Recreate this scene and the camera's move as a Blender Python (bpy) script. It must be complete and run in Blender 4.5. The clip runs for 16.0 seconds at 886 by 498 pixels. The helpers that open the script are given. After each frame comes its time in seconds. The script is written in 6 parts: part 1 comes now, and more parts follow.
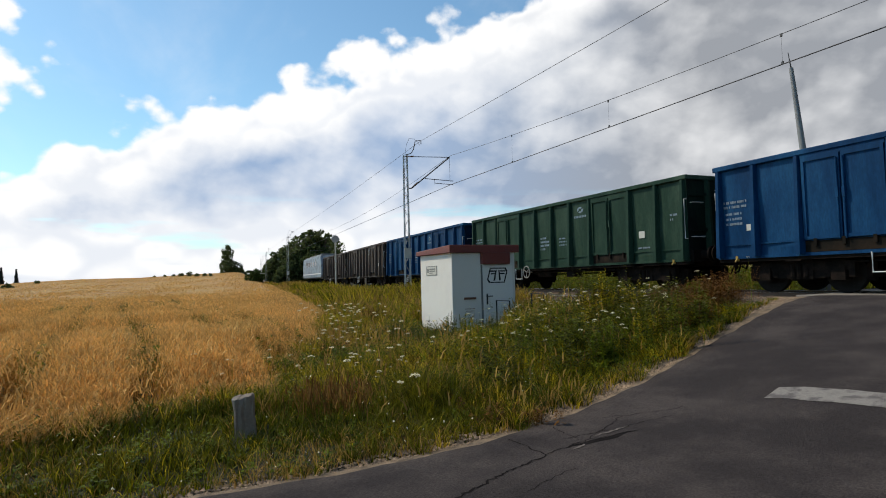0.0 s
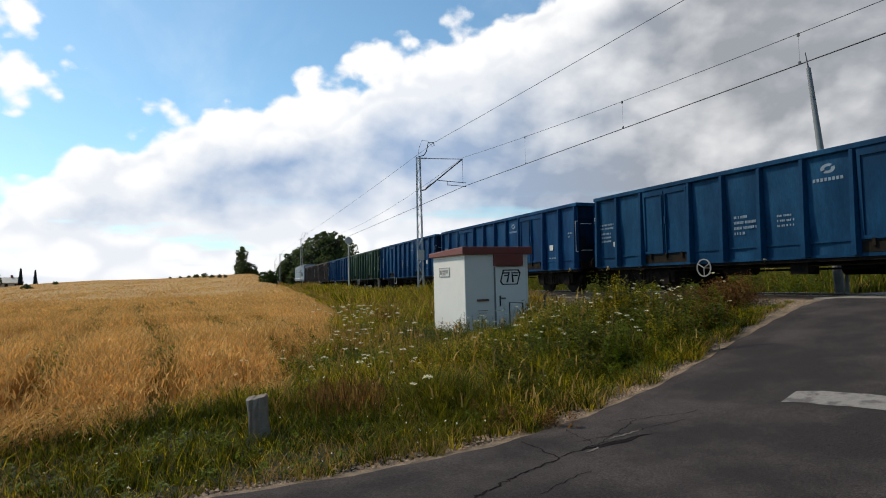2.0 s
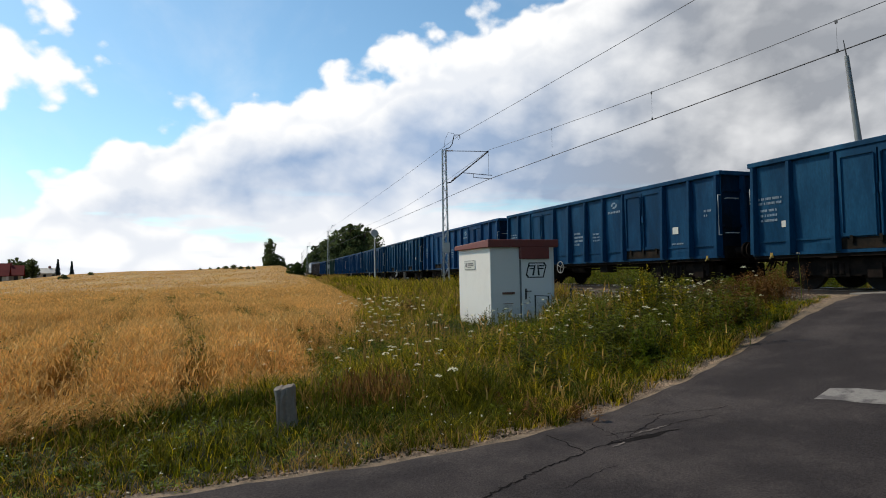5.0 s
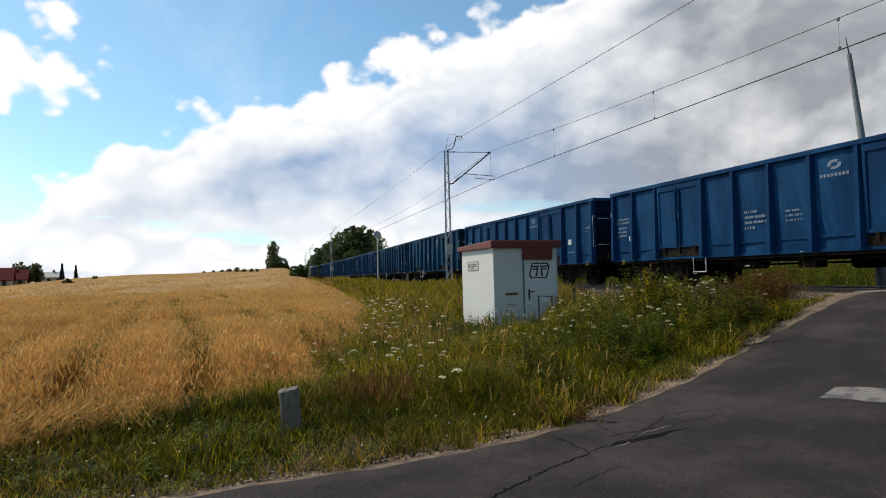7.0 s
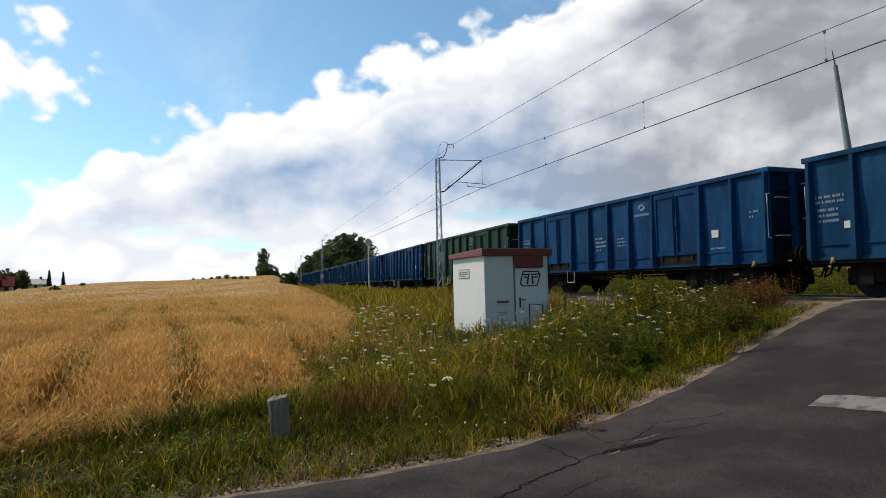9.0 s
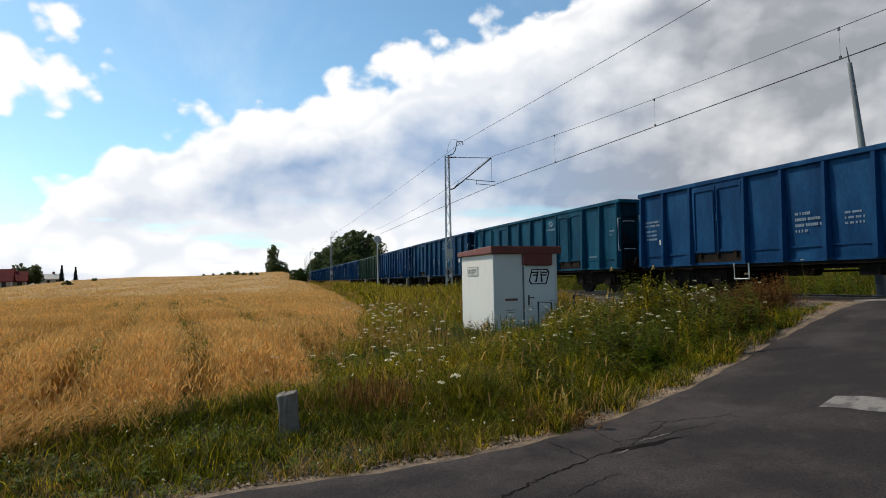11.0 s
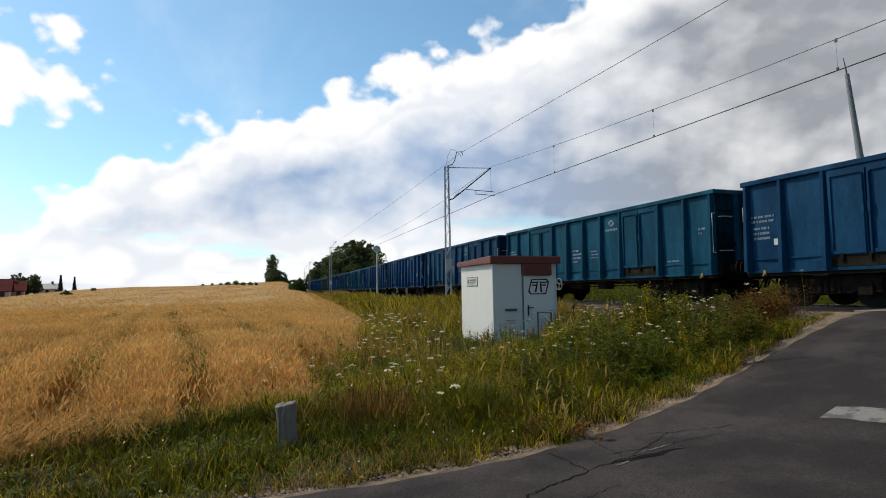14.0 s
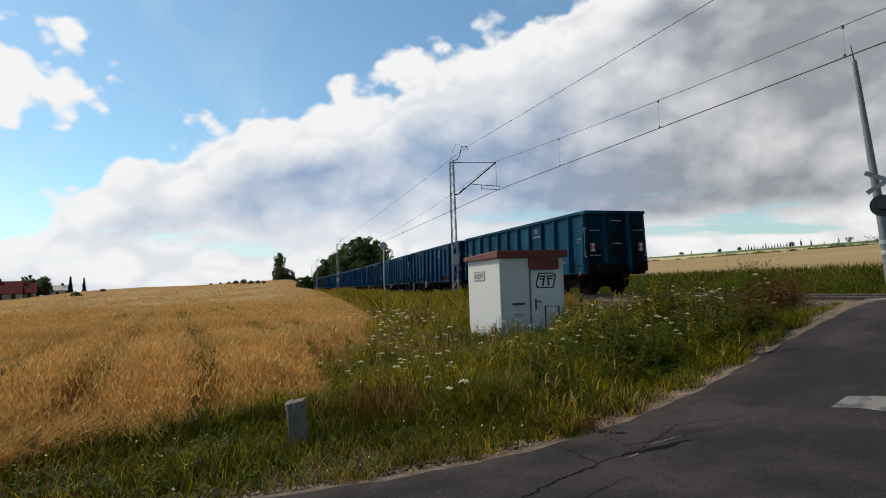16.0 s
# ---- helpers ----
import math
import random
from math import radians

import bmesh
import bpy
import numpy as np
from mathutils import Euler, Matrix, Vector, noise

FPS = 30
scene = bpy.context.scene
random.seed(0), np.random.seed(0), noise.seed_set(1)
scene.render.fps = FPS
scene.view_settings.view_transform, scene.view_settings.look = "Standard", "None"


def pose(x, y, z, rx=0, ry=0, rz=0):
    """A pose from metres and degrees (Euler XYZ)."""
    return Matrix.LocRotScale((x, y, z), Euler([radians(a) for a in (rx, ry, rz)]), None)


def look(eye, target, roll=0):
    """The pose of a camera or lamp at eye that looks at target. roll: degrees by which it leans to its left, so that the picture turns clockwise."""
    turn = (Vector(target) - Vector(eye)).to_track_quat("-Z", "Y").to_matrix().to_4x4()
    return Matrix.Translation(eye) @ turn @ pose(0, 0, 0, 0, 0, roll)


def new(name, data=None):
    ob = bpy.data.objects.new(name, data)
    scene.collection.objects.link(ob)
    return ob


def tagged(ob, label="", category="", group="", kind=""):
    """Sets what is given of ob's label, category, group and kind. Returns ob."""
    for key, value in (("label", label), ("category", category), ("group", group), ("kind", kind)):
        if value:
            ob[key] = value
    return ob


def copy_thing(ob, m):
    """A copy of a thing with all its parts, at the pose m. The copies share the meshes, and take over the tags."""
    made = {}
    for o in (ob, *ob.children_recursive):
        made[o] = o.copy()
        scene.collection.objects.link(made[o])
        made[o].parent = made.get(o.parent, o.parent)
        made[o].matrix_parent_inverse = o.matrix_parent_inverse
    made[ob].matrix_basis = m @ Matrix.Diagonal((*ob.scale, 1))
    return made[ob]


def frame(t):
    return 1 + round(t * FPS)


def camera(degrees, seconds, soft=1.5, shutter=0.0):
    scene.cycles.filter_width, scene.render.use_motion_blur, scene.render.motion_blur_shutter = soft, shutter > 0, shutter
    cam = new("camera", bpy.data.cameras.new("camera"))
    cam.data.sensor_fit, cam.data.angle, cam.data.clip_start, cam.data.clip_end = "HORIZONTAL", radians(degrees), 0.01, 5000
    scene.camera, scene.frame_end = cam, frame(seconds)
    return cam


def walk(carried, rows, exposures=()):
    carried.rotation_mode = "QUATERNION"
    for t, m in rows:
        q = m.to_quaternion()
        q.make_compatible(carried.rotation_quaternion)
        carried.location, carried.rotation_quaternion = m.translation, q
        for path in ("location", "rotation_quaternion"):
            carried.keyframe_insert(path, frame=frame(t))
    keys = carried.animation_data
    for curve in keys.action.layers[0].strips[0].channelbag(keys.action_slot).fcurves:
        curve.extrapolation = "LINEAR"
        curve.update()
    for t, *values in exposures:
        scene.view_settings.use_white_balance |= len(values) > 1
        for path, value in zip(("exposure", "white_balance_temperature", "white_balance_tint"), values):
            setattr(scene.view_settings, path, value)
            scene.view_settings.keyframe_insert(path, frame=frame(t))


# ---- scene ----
# ---- camera and its walk ----
cam = camera(73.04, 16.0, soft=1.0)
EYE = 1.55
# seconds, yaw to the right of the track's direction, pitch, lean of the picture
TURNS = [
    (0, 24.584, 2.882, -1.481),
    (0.5, 23.96, 2.758, -1.301),
    (1, 24.113, 2.906, -1.388),
    (1.5, 23.408, 2.963, -1.47),
    (2, 23.353, 3.082, -1.359),
    (2.5, 23.003, 3.243, -1.235),
    (3, 22.151, 2.932, -1.128),
    (3.5, 21.631, 2.632, -0.671),
    (4, 21.393, 2.557, -0.623),
    (6.5, 20.33, 2.325, -1.589),
    (7, 20.619, 2.545, -1.48),
    (7.5, 21.011, 3.018, -1.366),
    (8, 21.323, 3.126, -1.29),
    (8.5, 21.37, 3.405, -1.644),
    (9, 21.487, 3.27, -1.326),
    (11.5, 20.324, 2.953, -1.172),
    (12, 20.022, 2.838, -1.618),
    (12.5, 20.405, 2.82, -1.343),
    (13, 20.507, 3.04, -1.128),
    (13.5, 20.537, 3.516, -1.377),
    (14, 20.695, 3.994, -0.942),
    (14.5, 20.474, 3.963, -1.106),
    (15, 21.013, 4.063, -1.608),
    (15.5, 19.814, 3.739, -1.573),
    (16, 20.064, 3.563, -1.861)]


def view(yaw, pitch, lean):
    a, b = radians(yaw), radians(pitch)
    way = Vector((math.sin(a) * math.cos(b), math.cos(a) * math.cos(b), math.sin(b)))
    eye = Vector((0, 0, EYE))
    return look(eye, eye + way * 10, lean)


walk(cam, [(t, view(y, p, r)) for t, y, p, r in TURNS], exposures=[(0, -0.6), (15.3, -0.6), (16, -0.8)])

# ---- plan of the track ----
TRACK_X, TRACK_Z = 14.54, 1.01        # centre line beside the camera, height of the rail's top
BEND_Y, BEND_C, BEND_S = 17.7, 0.00143, 0.0747


def track_x(y):
    u = np.maximum(0, np.asarray(y, float) - BEND_Y)
    ue = BEND_S / (2 * BEND_C)
    x = np.where(u < ue, BEND_C * u * u, BEND_C * ue * ue + BEND_S * (u - ue))
    v = np.clip(np.asarray(y, float) - 110, 0, 120)
    w = np.maximum(0, np.asarray(y, float) - 230)
    return TRACK_X + x + 0.00028 * v * v + 0.0672 * w


def rail_z(y):
    v = np.clip(np.asarray(y, float) - 55, 0, 160)
    w = np.maximum(0, np.asarray(y, float) - 215)
    return TRACK_Z + 0.00004 * v * v + 0.0128 * w


def on_track(s, off=0.0, up=0.0):
    """Place and turn at the distance s along the track."""
    y = s if s < 60 else 60 + (s - 60) * 0.995
    h = 0.5
    dx = float(track_x(y + h) - track_x(y - h))
    dz = float(rail_z(y + h) - rail_z(y - h))
    return pose(float(track_x(y)) + off, y - off * dx, float(rail_z(y)) + up,
                math.degrees(math.atan(dz)), 0, -math.degrees(math.atan(dx)))


# ---- plan of the road ----
def soft(u, k=0.6):
    return np.log1p(np.exp(np.clip(u / k, -40, 40))) * k


def road_left(x):
    return 4.72 + 0.338 * soft(np.asarray(x, float) - 1.9)


ROAD_W = 6.3


def smooth(u):
    u = np.clip(u, 0, 1)
    return u * u * (3 - 2 * u)


def road_z(x):
    x = np.asarray(x, float)
    return 0.985 * smooth((x - 3.0) / 9.3) - 0.45 * smooth((x - 17.5) / 16) + 0.05 * np.maximum(0, x - 30)


def ridge(az):
    return np.interp(az, [-60, -16.5, -10.9, -6.8, -2.3, 2.5, 7, 40], [0.3, 0.9, 2.7, 3.3, 3.4, 4.1, 4.6, 5.0])


def height(x, y):
    """Height of the bare ground."""
    x, y = np.asarray(x, float), np.asarray(y, float)
    tx, tz = track_x(y), rail_z(y)
    r, az = np.hypot(x, y), np.degrees(np.arctan2(x, np.maximum(y, 1e-3)))
    az = np.where(y < 0, -60, az)
    west = ridge(az) * smooth((r - 35) / 155) - 5 * smooth((r - 195) / 120)
    u = tx - x
    zw = west + (tz - 0.55 - west) * smooth(1 - (u - 2.6) / 7.2)
    e = -u
    east = 0.3 + 0.066 * np.clip(e - 7, 0, 94) + 0.0575 * np.clip(e - 101, 0, 200) - 0.01 * np.maximum(0, e - 320)
    east = east + np.where(y > 60, (tz - TRACK_Z), 0)
    ze = east + (tz - 0.55 - east) * smooth(1 - (e - 2.6) / 4.0)
    z = np.where(u > 0, zw, ze)
    d = np.maximum(y - road_left(x), road_left(x) - ROAD_W - y)
    k = smooth(1 - (d - 0.3) / 2.2) * smooth((70 - np.abs(x - 10)) / 20)
    return z + (road_z(x) - 0.05 - z) * k


def wheat_edge(y):
    """The field's border towards the track: x at y."""
    return np.interp(y, [6.15, 6.5, 6.9, 7.35, 8.0, 9.2, 15, 22, 40, 80, 150, 230], [-2.1, -1.6, -1.1, -0.4, 0.8, 1.8, 3.9, 5.9, 8.6, 13.2, 18.5, 28])


def wheel_line(x, y):
    """Distance from the nearest wheel line left by the tractor in the grain."""
    c = x + 0.08 * y
    return np.min([np.abs(c - k + 0.1 * np.sin(y * 0.3 + k)) for k in (-10.5, -9.4, -2.0, -0.9, 0.5, 2.4, 3.5)], 0)


# ---- world ----
world = bpy.data.worlds.new("sky")
scene.world = world
world.use_nodes = True
SUN_AZ, SUN_EL = -42.0, 47.0           # from the track's direction to the left; height


def sky_nodes():
    nt = world.node_tree
    nt.nodes.clear()
    N, L = nt.nodes.new, nt.links.new

    def m(op, a, b=None, clamp=False):
        n = N("ShaderNodeMath")
        n.operation, n.use_clamp = op, clamp
        for i, v in enumerate((a, b)):
            if v is None:
                continue
            if isinstance(v, (int, float)):
                n.inputs[i].default_value = v
            else:
                L(v, n.inputs[i])
        return n.outputs[0]

    def ramp(v, lo, hi):
        n = N("ShaderNodeMapRange")
        n.interpolation_type = "SMOOTHSTEP"
        n.inputs["From Min"].default_value, n.inputs["From Max"].default_value = lo, hi
        L(v, n.inputs["Value"])
        return n.outputs["Result"]

    def fbm(vec, scale, detail=8, rough=0.55, dist=0.0):
        n = N("ShaderNodeTexNoise")
        n.inputs["Scale"].default_value, n.inputs["Detail"].default_value = scale, detail
        n.inputs["Roughness"].default_value, n.inputs["Distortion"].default_value = rough, dist
        L(vec, n.inputs["Vector"])
        return n.outputs["Fac"]

    co = N("ShaderNodeTexCoord").outputs["Generated"]
    sep = N("ShaderNodeSeparateXYZ")
    L(co, sep.inputs[0])
    x, y, z = sep.outputs
    az = m("MULTIPLY", m("ARCTAN2", x, y), 57.29578)
    el = m("MULTIPLY", m("ARCSINE", z), 57.29578)
    com = N("ShaderNodeCombineXYZ")
    L(m("MULTIPLY", az, 0.026), com.inputs[0])
    L(m("MULTIPLY", el, 0.034), com.inputs[1])
    p = com.outputs[0]
    big, fine = fbm(p, 3.2, 9, 0.5, 0.15), fbm(p, 11.0, 9, 0.55, 0.1)

    def billow(scale):
        n = N("ShaderNodeTexVoronoi")
        n.voronoi_dimensions, n.feature = "2D", "SMOOTH_F1"
        n.inputs["Scale"].default_value, n.inputs["Smoothness"].default_value = scale, 0.35
        add = N("ShaderNodeVectorMath")
        add.operation = "MULTIPLY_ADD"
        wob = N("ShaderNodeTexNoise")
        wob.inputs["Scale"].default_value, wob.inputs["Detail"].default_value = scale * 1.3, 5
        L(p, wob.inputs["Vector"])
        L(wob.outputs["Color"], add.inputs[0])
        add.inputs[1].default_value = (0.7 / scale, 0.7 / scale, 0)
        L(p, add.inputs[2])
        L(add.outputs[0], n.inputs["Vector"])
        return n.outputs["Distance"]

    b1, b2 = billow(9.0), billow(24.0)
    lump = m("ADD", m("MULTIPLY", m("SUBTRACT", 0.42, b1), 4.2), m("MULTIPLY", m("SUBTRACT", 0.42, b2), 1.3))
    puff = m("ADD", m("ADD", m("MULTIPLY", m("SUBTRACT", big, 0.5), 9.0), m("MULTIPLY", m("SUBTRACT", fine, 0.5), 2.6)), lump)
    # depth below the bank's upper rim, in degrees
    rim = m("ADD", m("MULTIPLY", m("ADD", az, 9.8), 0.335), 11.9)
    rim = m("SUBTRACT", rim, m("MULTIPLY", m("MAXIMUM", m("SUBTRACT", -7.0, az), 0.0), 0.6))
    under = m("ADD", m("SUBTRACT", rim, el), puff)
    bank = ramp(under, -0.3, 1.25)
    # a single cloud beside the bank
    da, de = m("ADD", az, 15.5), m("SUBTRACT", el, 16.8)
    rad = m("SQRT", m("ADD", m("MULTIPLY", m("MULTIPLY", da, da), 0.45), m("MULTIPLY", de, de)))
    lone = ramp(m("ADD", m("SUBTRACT", 3.7, rad), m("MULTIPLY", puff, 1.35)), -0.4, 1.5)
    # thin veil near the top of the sky
    veil = m("MULTIPLY", ramp(fbm(p, 2.1, 6, 0.6, 0.4), 0.45, 0.8), 0.32)
    mask = m("MAXIMUM", m("MAXIMUM", bank, lone), veil)
    # grey undersides
    shade = fbm(p, 1.6, 8, 0.46, 0.2)
    streak = N("ShaderNodeCombineXYZ")
    L(m("MULTIPLY", az, 0.012), streak.inputs[0])
    L(m("MULTIPLY", el, 0.09), streak.inputs[1])
    lines = fbm(streak.outputs[0], 4.0, 7, 0.55, 0.2)
    gap = m("MULTIPLY", m("MULTIPLY", ramp(lines, 0.52, 0.62), ramp(el, 1.5, 3.5)), m("SUBTRACT", 1.0, ramp(el, 6.0, 8.5)))
    mask = m("MULTIPLY", mask, m("SUBTRACT", 1.0, m("MULTIPLY", gap, 0.75)))
    under0 = m("ADD", m("SUBTRACT", rim, el), m("MULTIPLY", m("SUBTRACT", big, 0.5), 9.0))
    east = ramp(az, 18.0, 50.0)
    high = m("MULTIPLY", ramp(m("ADD", el, m("MULTIPLY", m("SUBTRACT", big, 0.5), 14.0)), 13.5, 20.0), m("SUBTRACT", 1.0, east))
    body = m("MULTIPLY", m("MULTIPLY", ramp(under0, 3.0, 7.0), m("SUBTRACT", 1.0, m("MULTIPLY", high, 0.85))), ramp(el, 3.5, 7.0))
    grey = m("MULTIPLY", body, m("ADD", m("ADD", m("MULTIPLY", ramp(shade, 0.28, 0.56), 0.84), m("MULTIPLY", ramp(b1, 0.25, 0.7), 0.18)), m("MULTIPLY", east, 0.24)), True)
    low = m("MULTIPLY", m("MULTIPLY", m("SUBTRACT", 1.0, ramp(el, 4.0, 9.0)), ramp(lines, 0.48, 0.66)), 0.45)
    off = N("ShaderNodeVectorMath")
    off.operation = "ADD"
    L(p, off.inputs[0])
    off.inputs[1].default_value = (-0.012, 0.030, 0)
    relief = m("SUBTRACT", fbm(off.outputs[0], 4.6, 8, 0.5, 0.1), fbm(p, 4.6, 8, 0.5, 0.1))
    grey = m("ADD", grey, m("MULTIPLY", m("MULTIPLY", relief, 1.35), ramp(under, 0.5, 4.0)), True)
    grey = m("MAXIMUM", grey, low)
    grey = m("MAXIMUM", grey, m("MULTIPLY", m("MULTIPLY", ramp(b1, 0.3, 0.65), ramp(under, 0.8, 3.0)), 0.28))

    def mix(a, b, f):
        n = N("ShaderNodeMix")
        n.data_type = "RGBA"
        for i, v in ((0, f), (6, a), (7, b)):
            if isinstance(v, tuple):
                n.inputs[i].default_value = (*v, 1)
            else:
                L(v, n.inputs[i])
        return n.outputs[2]

    cold = mix((0.33, 0.45, 0.65), (0.33, 0.35, 0.385), east)
    cold = mix(cold, (0.13, 0.14, 0.155), ramp(az, 62.0, 115.0))
    grey = m("MAXIMUM", grey, ramp(az, 62.0, 115.0))
    cloud = mix((1.0, 1.0, 1.0), cold, grey)
    bg1, bg2, out, mx = N("ShaderNodeBackground"), N("ShaderNodeBackground"), N("ShaderNodeOutputWorld"), N("ShaderNodeMixShader")
    sky = N("ShaderNodeTexSky")
    sky.sky_type, sky.sun_disc = "NISHITA", False
    sky.sun_elevation, sky.sun_rotation = radians(SUN_EL), radians(SUN_AZ)
    sky.air_density, sky.dust_density, sky.ozone_density = 1.0, 0.6, 1.0
    tint = N("ShaderNodeMix")
    tint.data_type, tint.blend_type = "RGBA", "MULTIPLY"
    tint.inputs[0].default_value = 1.0
    L(sky.outputs[0], tint.inputs[6])
    tint.inputs[7].default_value = (0.84, 1.10, 1.12, 1)
    L(tint.outputs[2], bg1.inputs[0])
    bg1.inputs[1].default_value = 0.20
    L(cloud, bg2.inputs[0])
    bg2.inputs[1].default_value = 1.58
    L(mask, mx.inputs[0])
    L(bg1.outputs[0], mx.inputs[1])
    L(bg2.outputs[0], mx.inputs[2])
    L(mx.outputs[0], out.inputs[0])


sky_nodes()
sun = new("sun", bpy.data.lights.new("sun", "SUN"))
sun.data.energy, sun.data.angle, sun.data.color = 5.0, radians(1.5), (1.0, 0.88, 0.68)
a, b = radians(SUN_AZ), radians(SUN_EL)
sun.matrix_world = look((0, 0, 0), (-math.sin(a) * math.cos(b), -math.cos(a) * math.cos(b), -math.sin(b)))


# ---- materials ----
def paint(name, base, rough=0.6, spread=0.25, scale=3.0, grain=40.0, bump=0.1, metal=0.0, island=0.0, single=0.0,
          second=None, amount=0.5, cut=(0.45, 0.65), stretch=(1, 1, 1), depth=0.01, spec=0.5, through_light=0.0, stain=None):
    """A surface with stains, grain and relief. second: another colour in patches; island, single: spread from piece to piece."""
    mat = bpy.data.materials.new(name)
    mat.use_nodes = True
    nt = mat.node_tree
    N, L = nt.nodes.new, nt.links.new
    bs = nt.nodes["Principled BSDF"]
    co = N("ShaderNodeTexCoord")
    mp = N("ShaderNodeMapping")
    mp.inputs["Scale"].default_value = stretch
    L(co.outputs["Object"], mp.inputs[0])

    def noise_at(s, d, r=0.6):
        n = N("ShaderNodeTexNoise")
        n.inputs["Scale"].default_value, n.inputs["Detail"].default_value, n.inputs["Roughness"].default_value = s, d, r
        L(mp.outputs[0], n.inputs["Vector"])
        return n.outputs["Fac"]

    stains, fine = noise_at(scale, 6), noise_at(grain, 4, 0.7)

    def rng(v, a0, a1, b0, b1):
        n = N("ShaderNodeMapRange")
        for k, w in zip(("From Min", "From Max", "To Min", "To Max"), (a0, a1, b0, b1)):
            n.inputs[k].default_value = w
        L(v, n.inputs["Value"])
        return n.outputs["Result"]

    def mul(a0, b0):
        n = N("ShaderNodeMath")
        n.operation = "MULTIPLY"
        for i, v in enumerate((a0, b0)):
            if isinstance(v, (int, float)):
                n.inputs[i].default_value = v
            else:
                L(v, n.inputs[i])
        return n.outputs[0]

    col = N("ShaderNodeRGB")
    col.outputs[0].default_value = (*base, 1)
    cur = col.outputs[0]
    if second:
        mx = N("ShaderNodeMix")
        mx.data_type = "RGBA"
        L(rng(stains, cut[0], cut[1], 0, amount), mx.inputs[0])
        L(cur, mx.inputs[6])
        mx.inputs[7].default_value = (*second, 1)
        cur = mx.outputs[2]
    stain = spread if stain is None else stain
    fac = mul(rng(stains, 0.3, 0.7, 1 - stain, 1 + stain), rng(fine, 0.3, 0.7, 1 - spread * 0.6, 1 + spread * 0.6))
    if island:
        g = N("ShaderNodeNewGeometry")
        fac = mul(fac, rng(g.outputs["Random Per Island"], 0, 1, 1 - island, 1 + island))
    if single:
        o = N("ShaderNodeObjectInfo")
        fac = mul(fac, rng(o.outputs["Random"], 0, 1, 1 - single, 1 + single))
    hs = N("ShaderNodeVectorMath")
    hs.operation = "SCALE"
    L(cur, hs.inputs[0])
    L(fac, hs.inputs["Scale"])
    L(hs.outputs[0], bs.inputs["Base Color"])
    L(rng(fine, 0.2, 0.8, max(0.02, rough - 0.12), min(1, rough + 0.12)), bs.inputs["Roughness"])
    bs.inputs["Metallic"].default_value = metal
    bs.inputs["Specular IOR Level"].default_value = spec
    if bump:
        bp = N("ShaderNodeBump")
        bp.inputs["Strength"].default_value, bp.inputs["Distance"].default_value = bump, depth
        L(fine, bp.inputs["Height"])
        L(bp.outputs[0], bs.inputs["Normal"])
    if through_light:
        tr = N("ShaderNodeBsdfTranslucent")
        L(hs.outputs[0], tr.inputs[0])
        ms = N("ShaderNodeMixShader")
        ms.inputs[0].default_value = through_light
        L(bs.outputs[0], ms.inputs[1])
        L(tr.outputs[0], ms.inputs[2])
        L(ms.outputs[0], nt.nodes["Material Output"].inputs[0])
    return mat


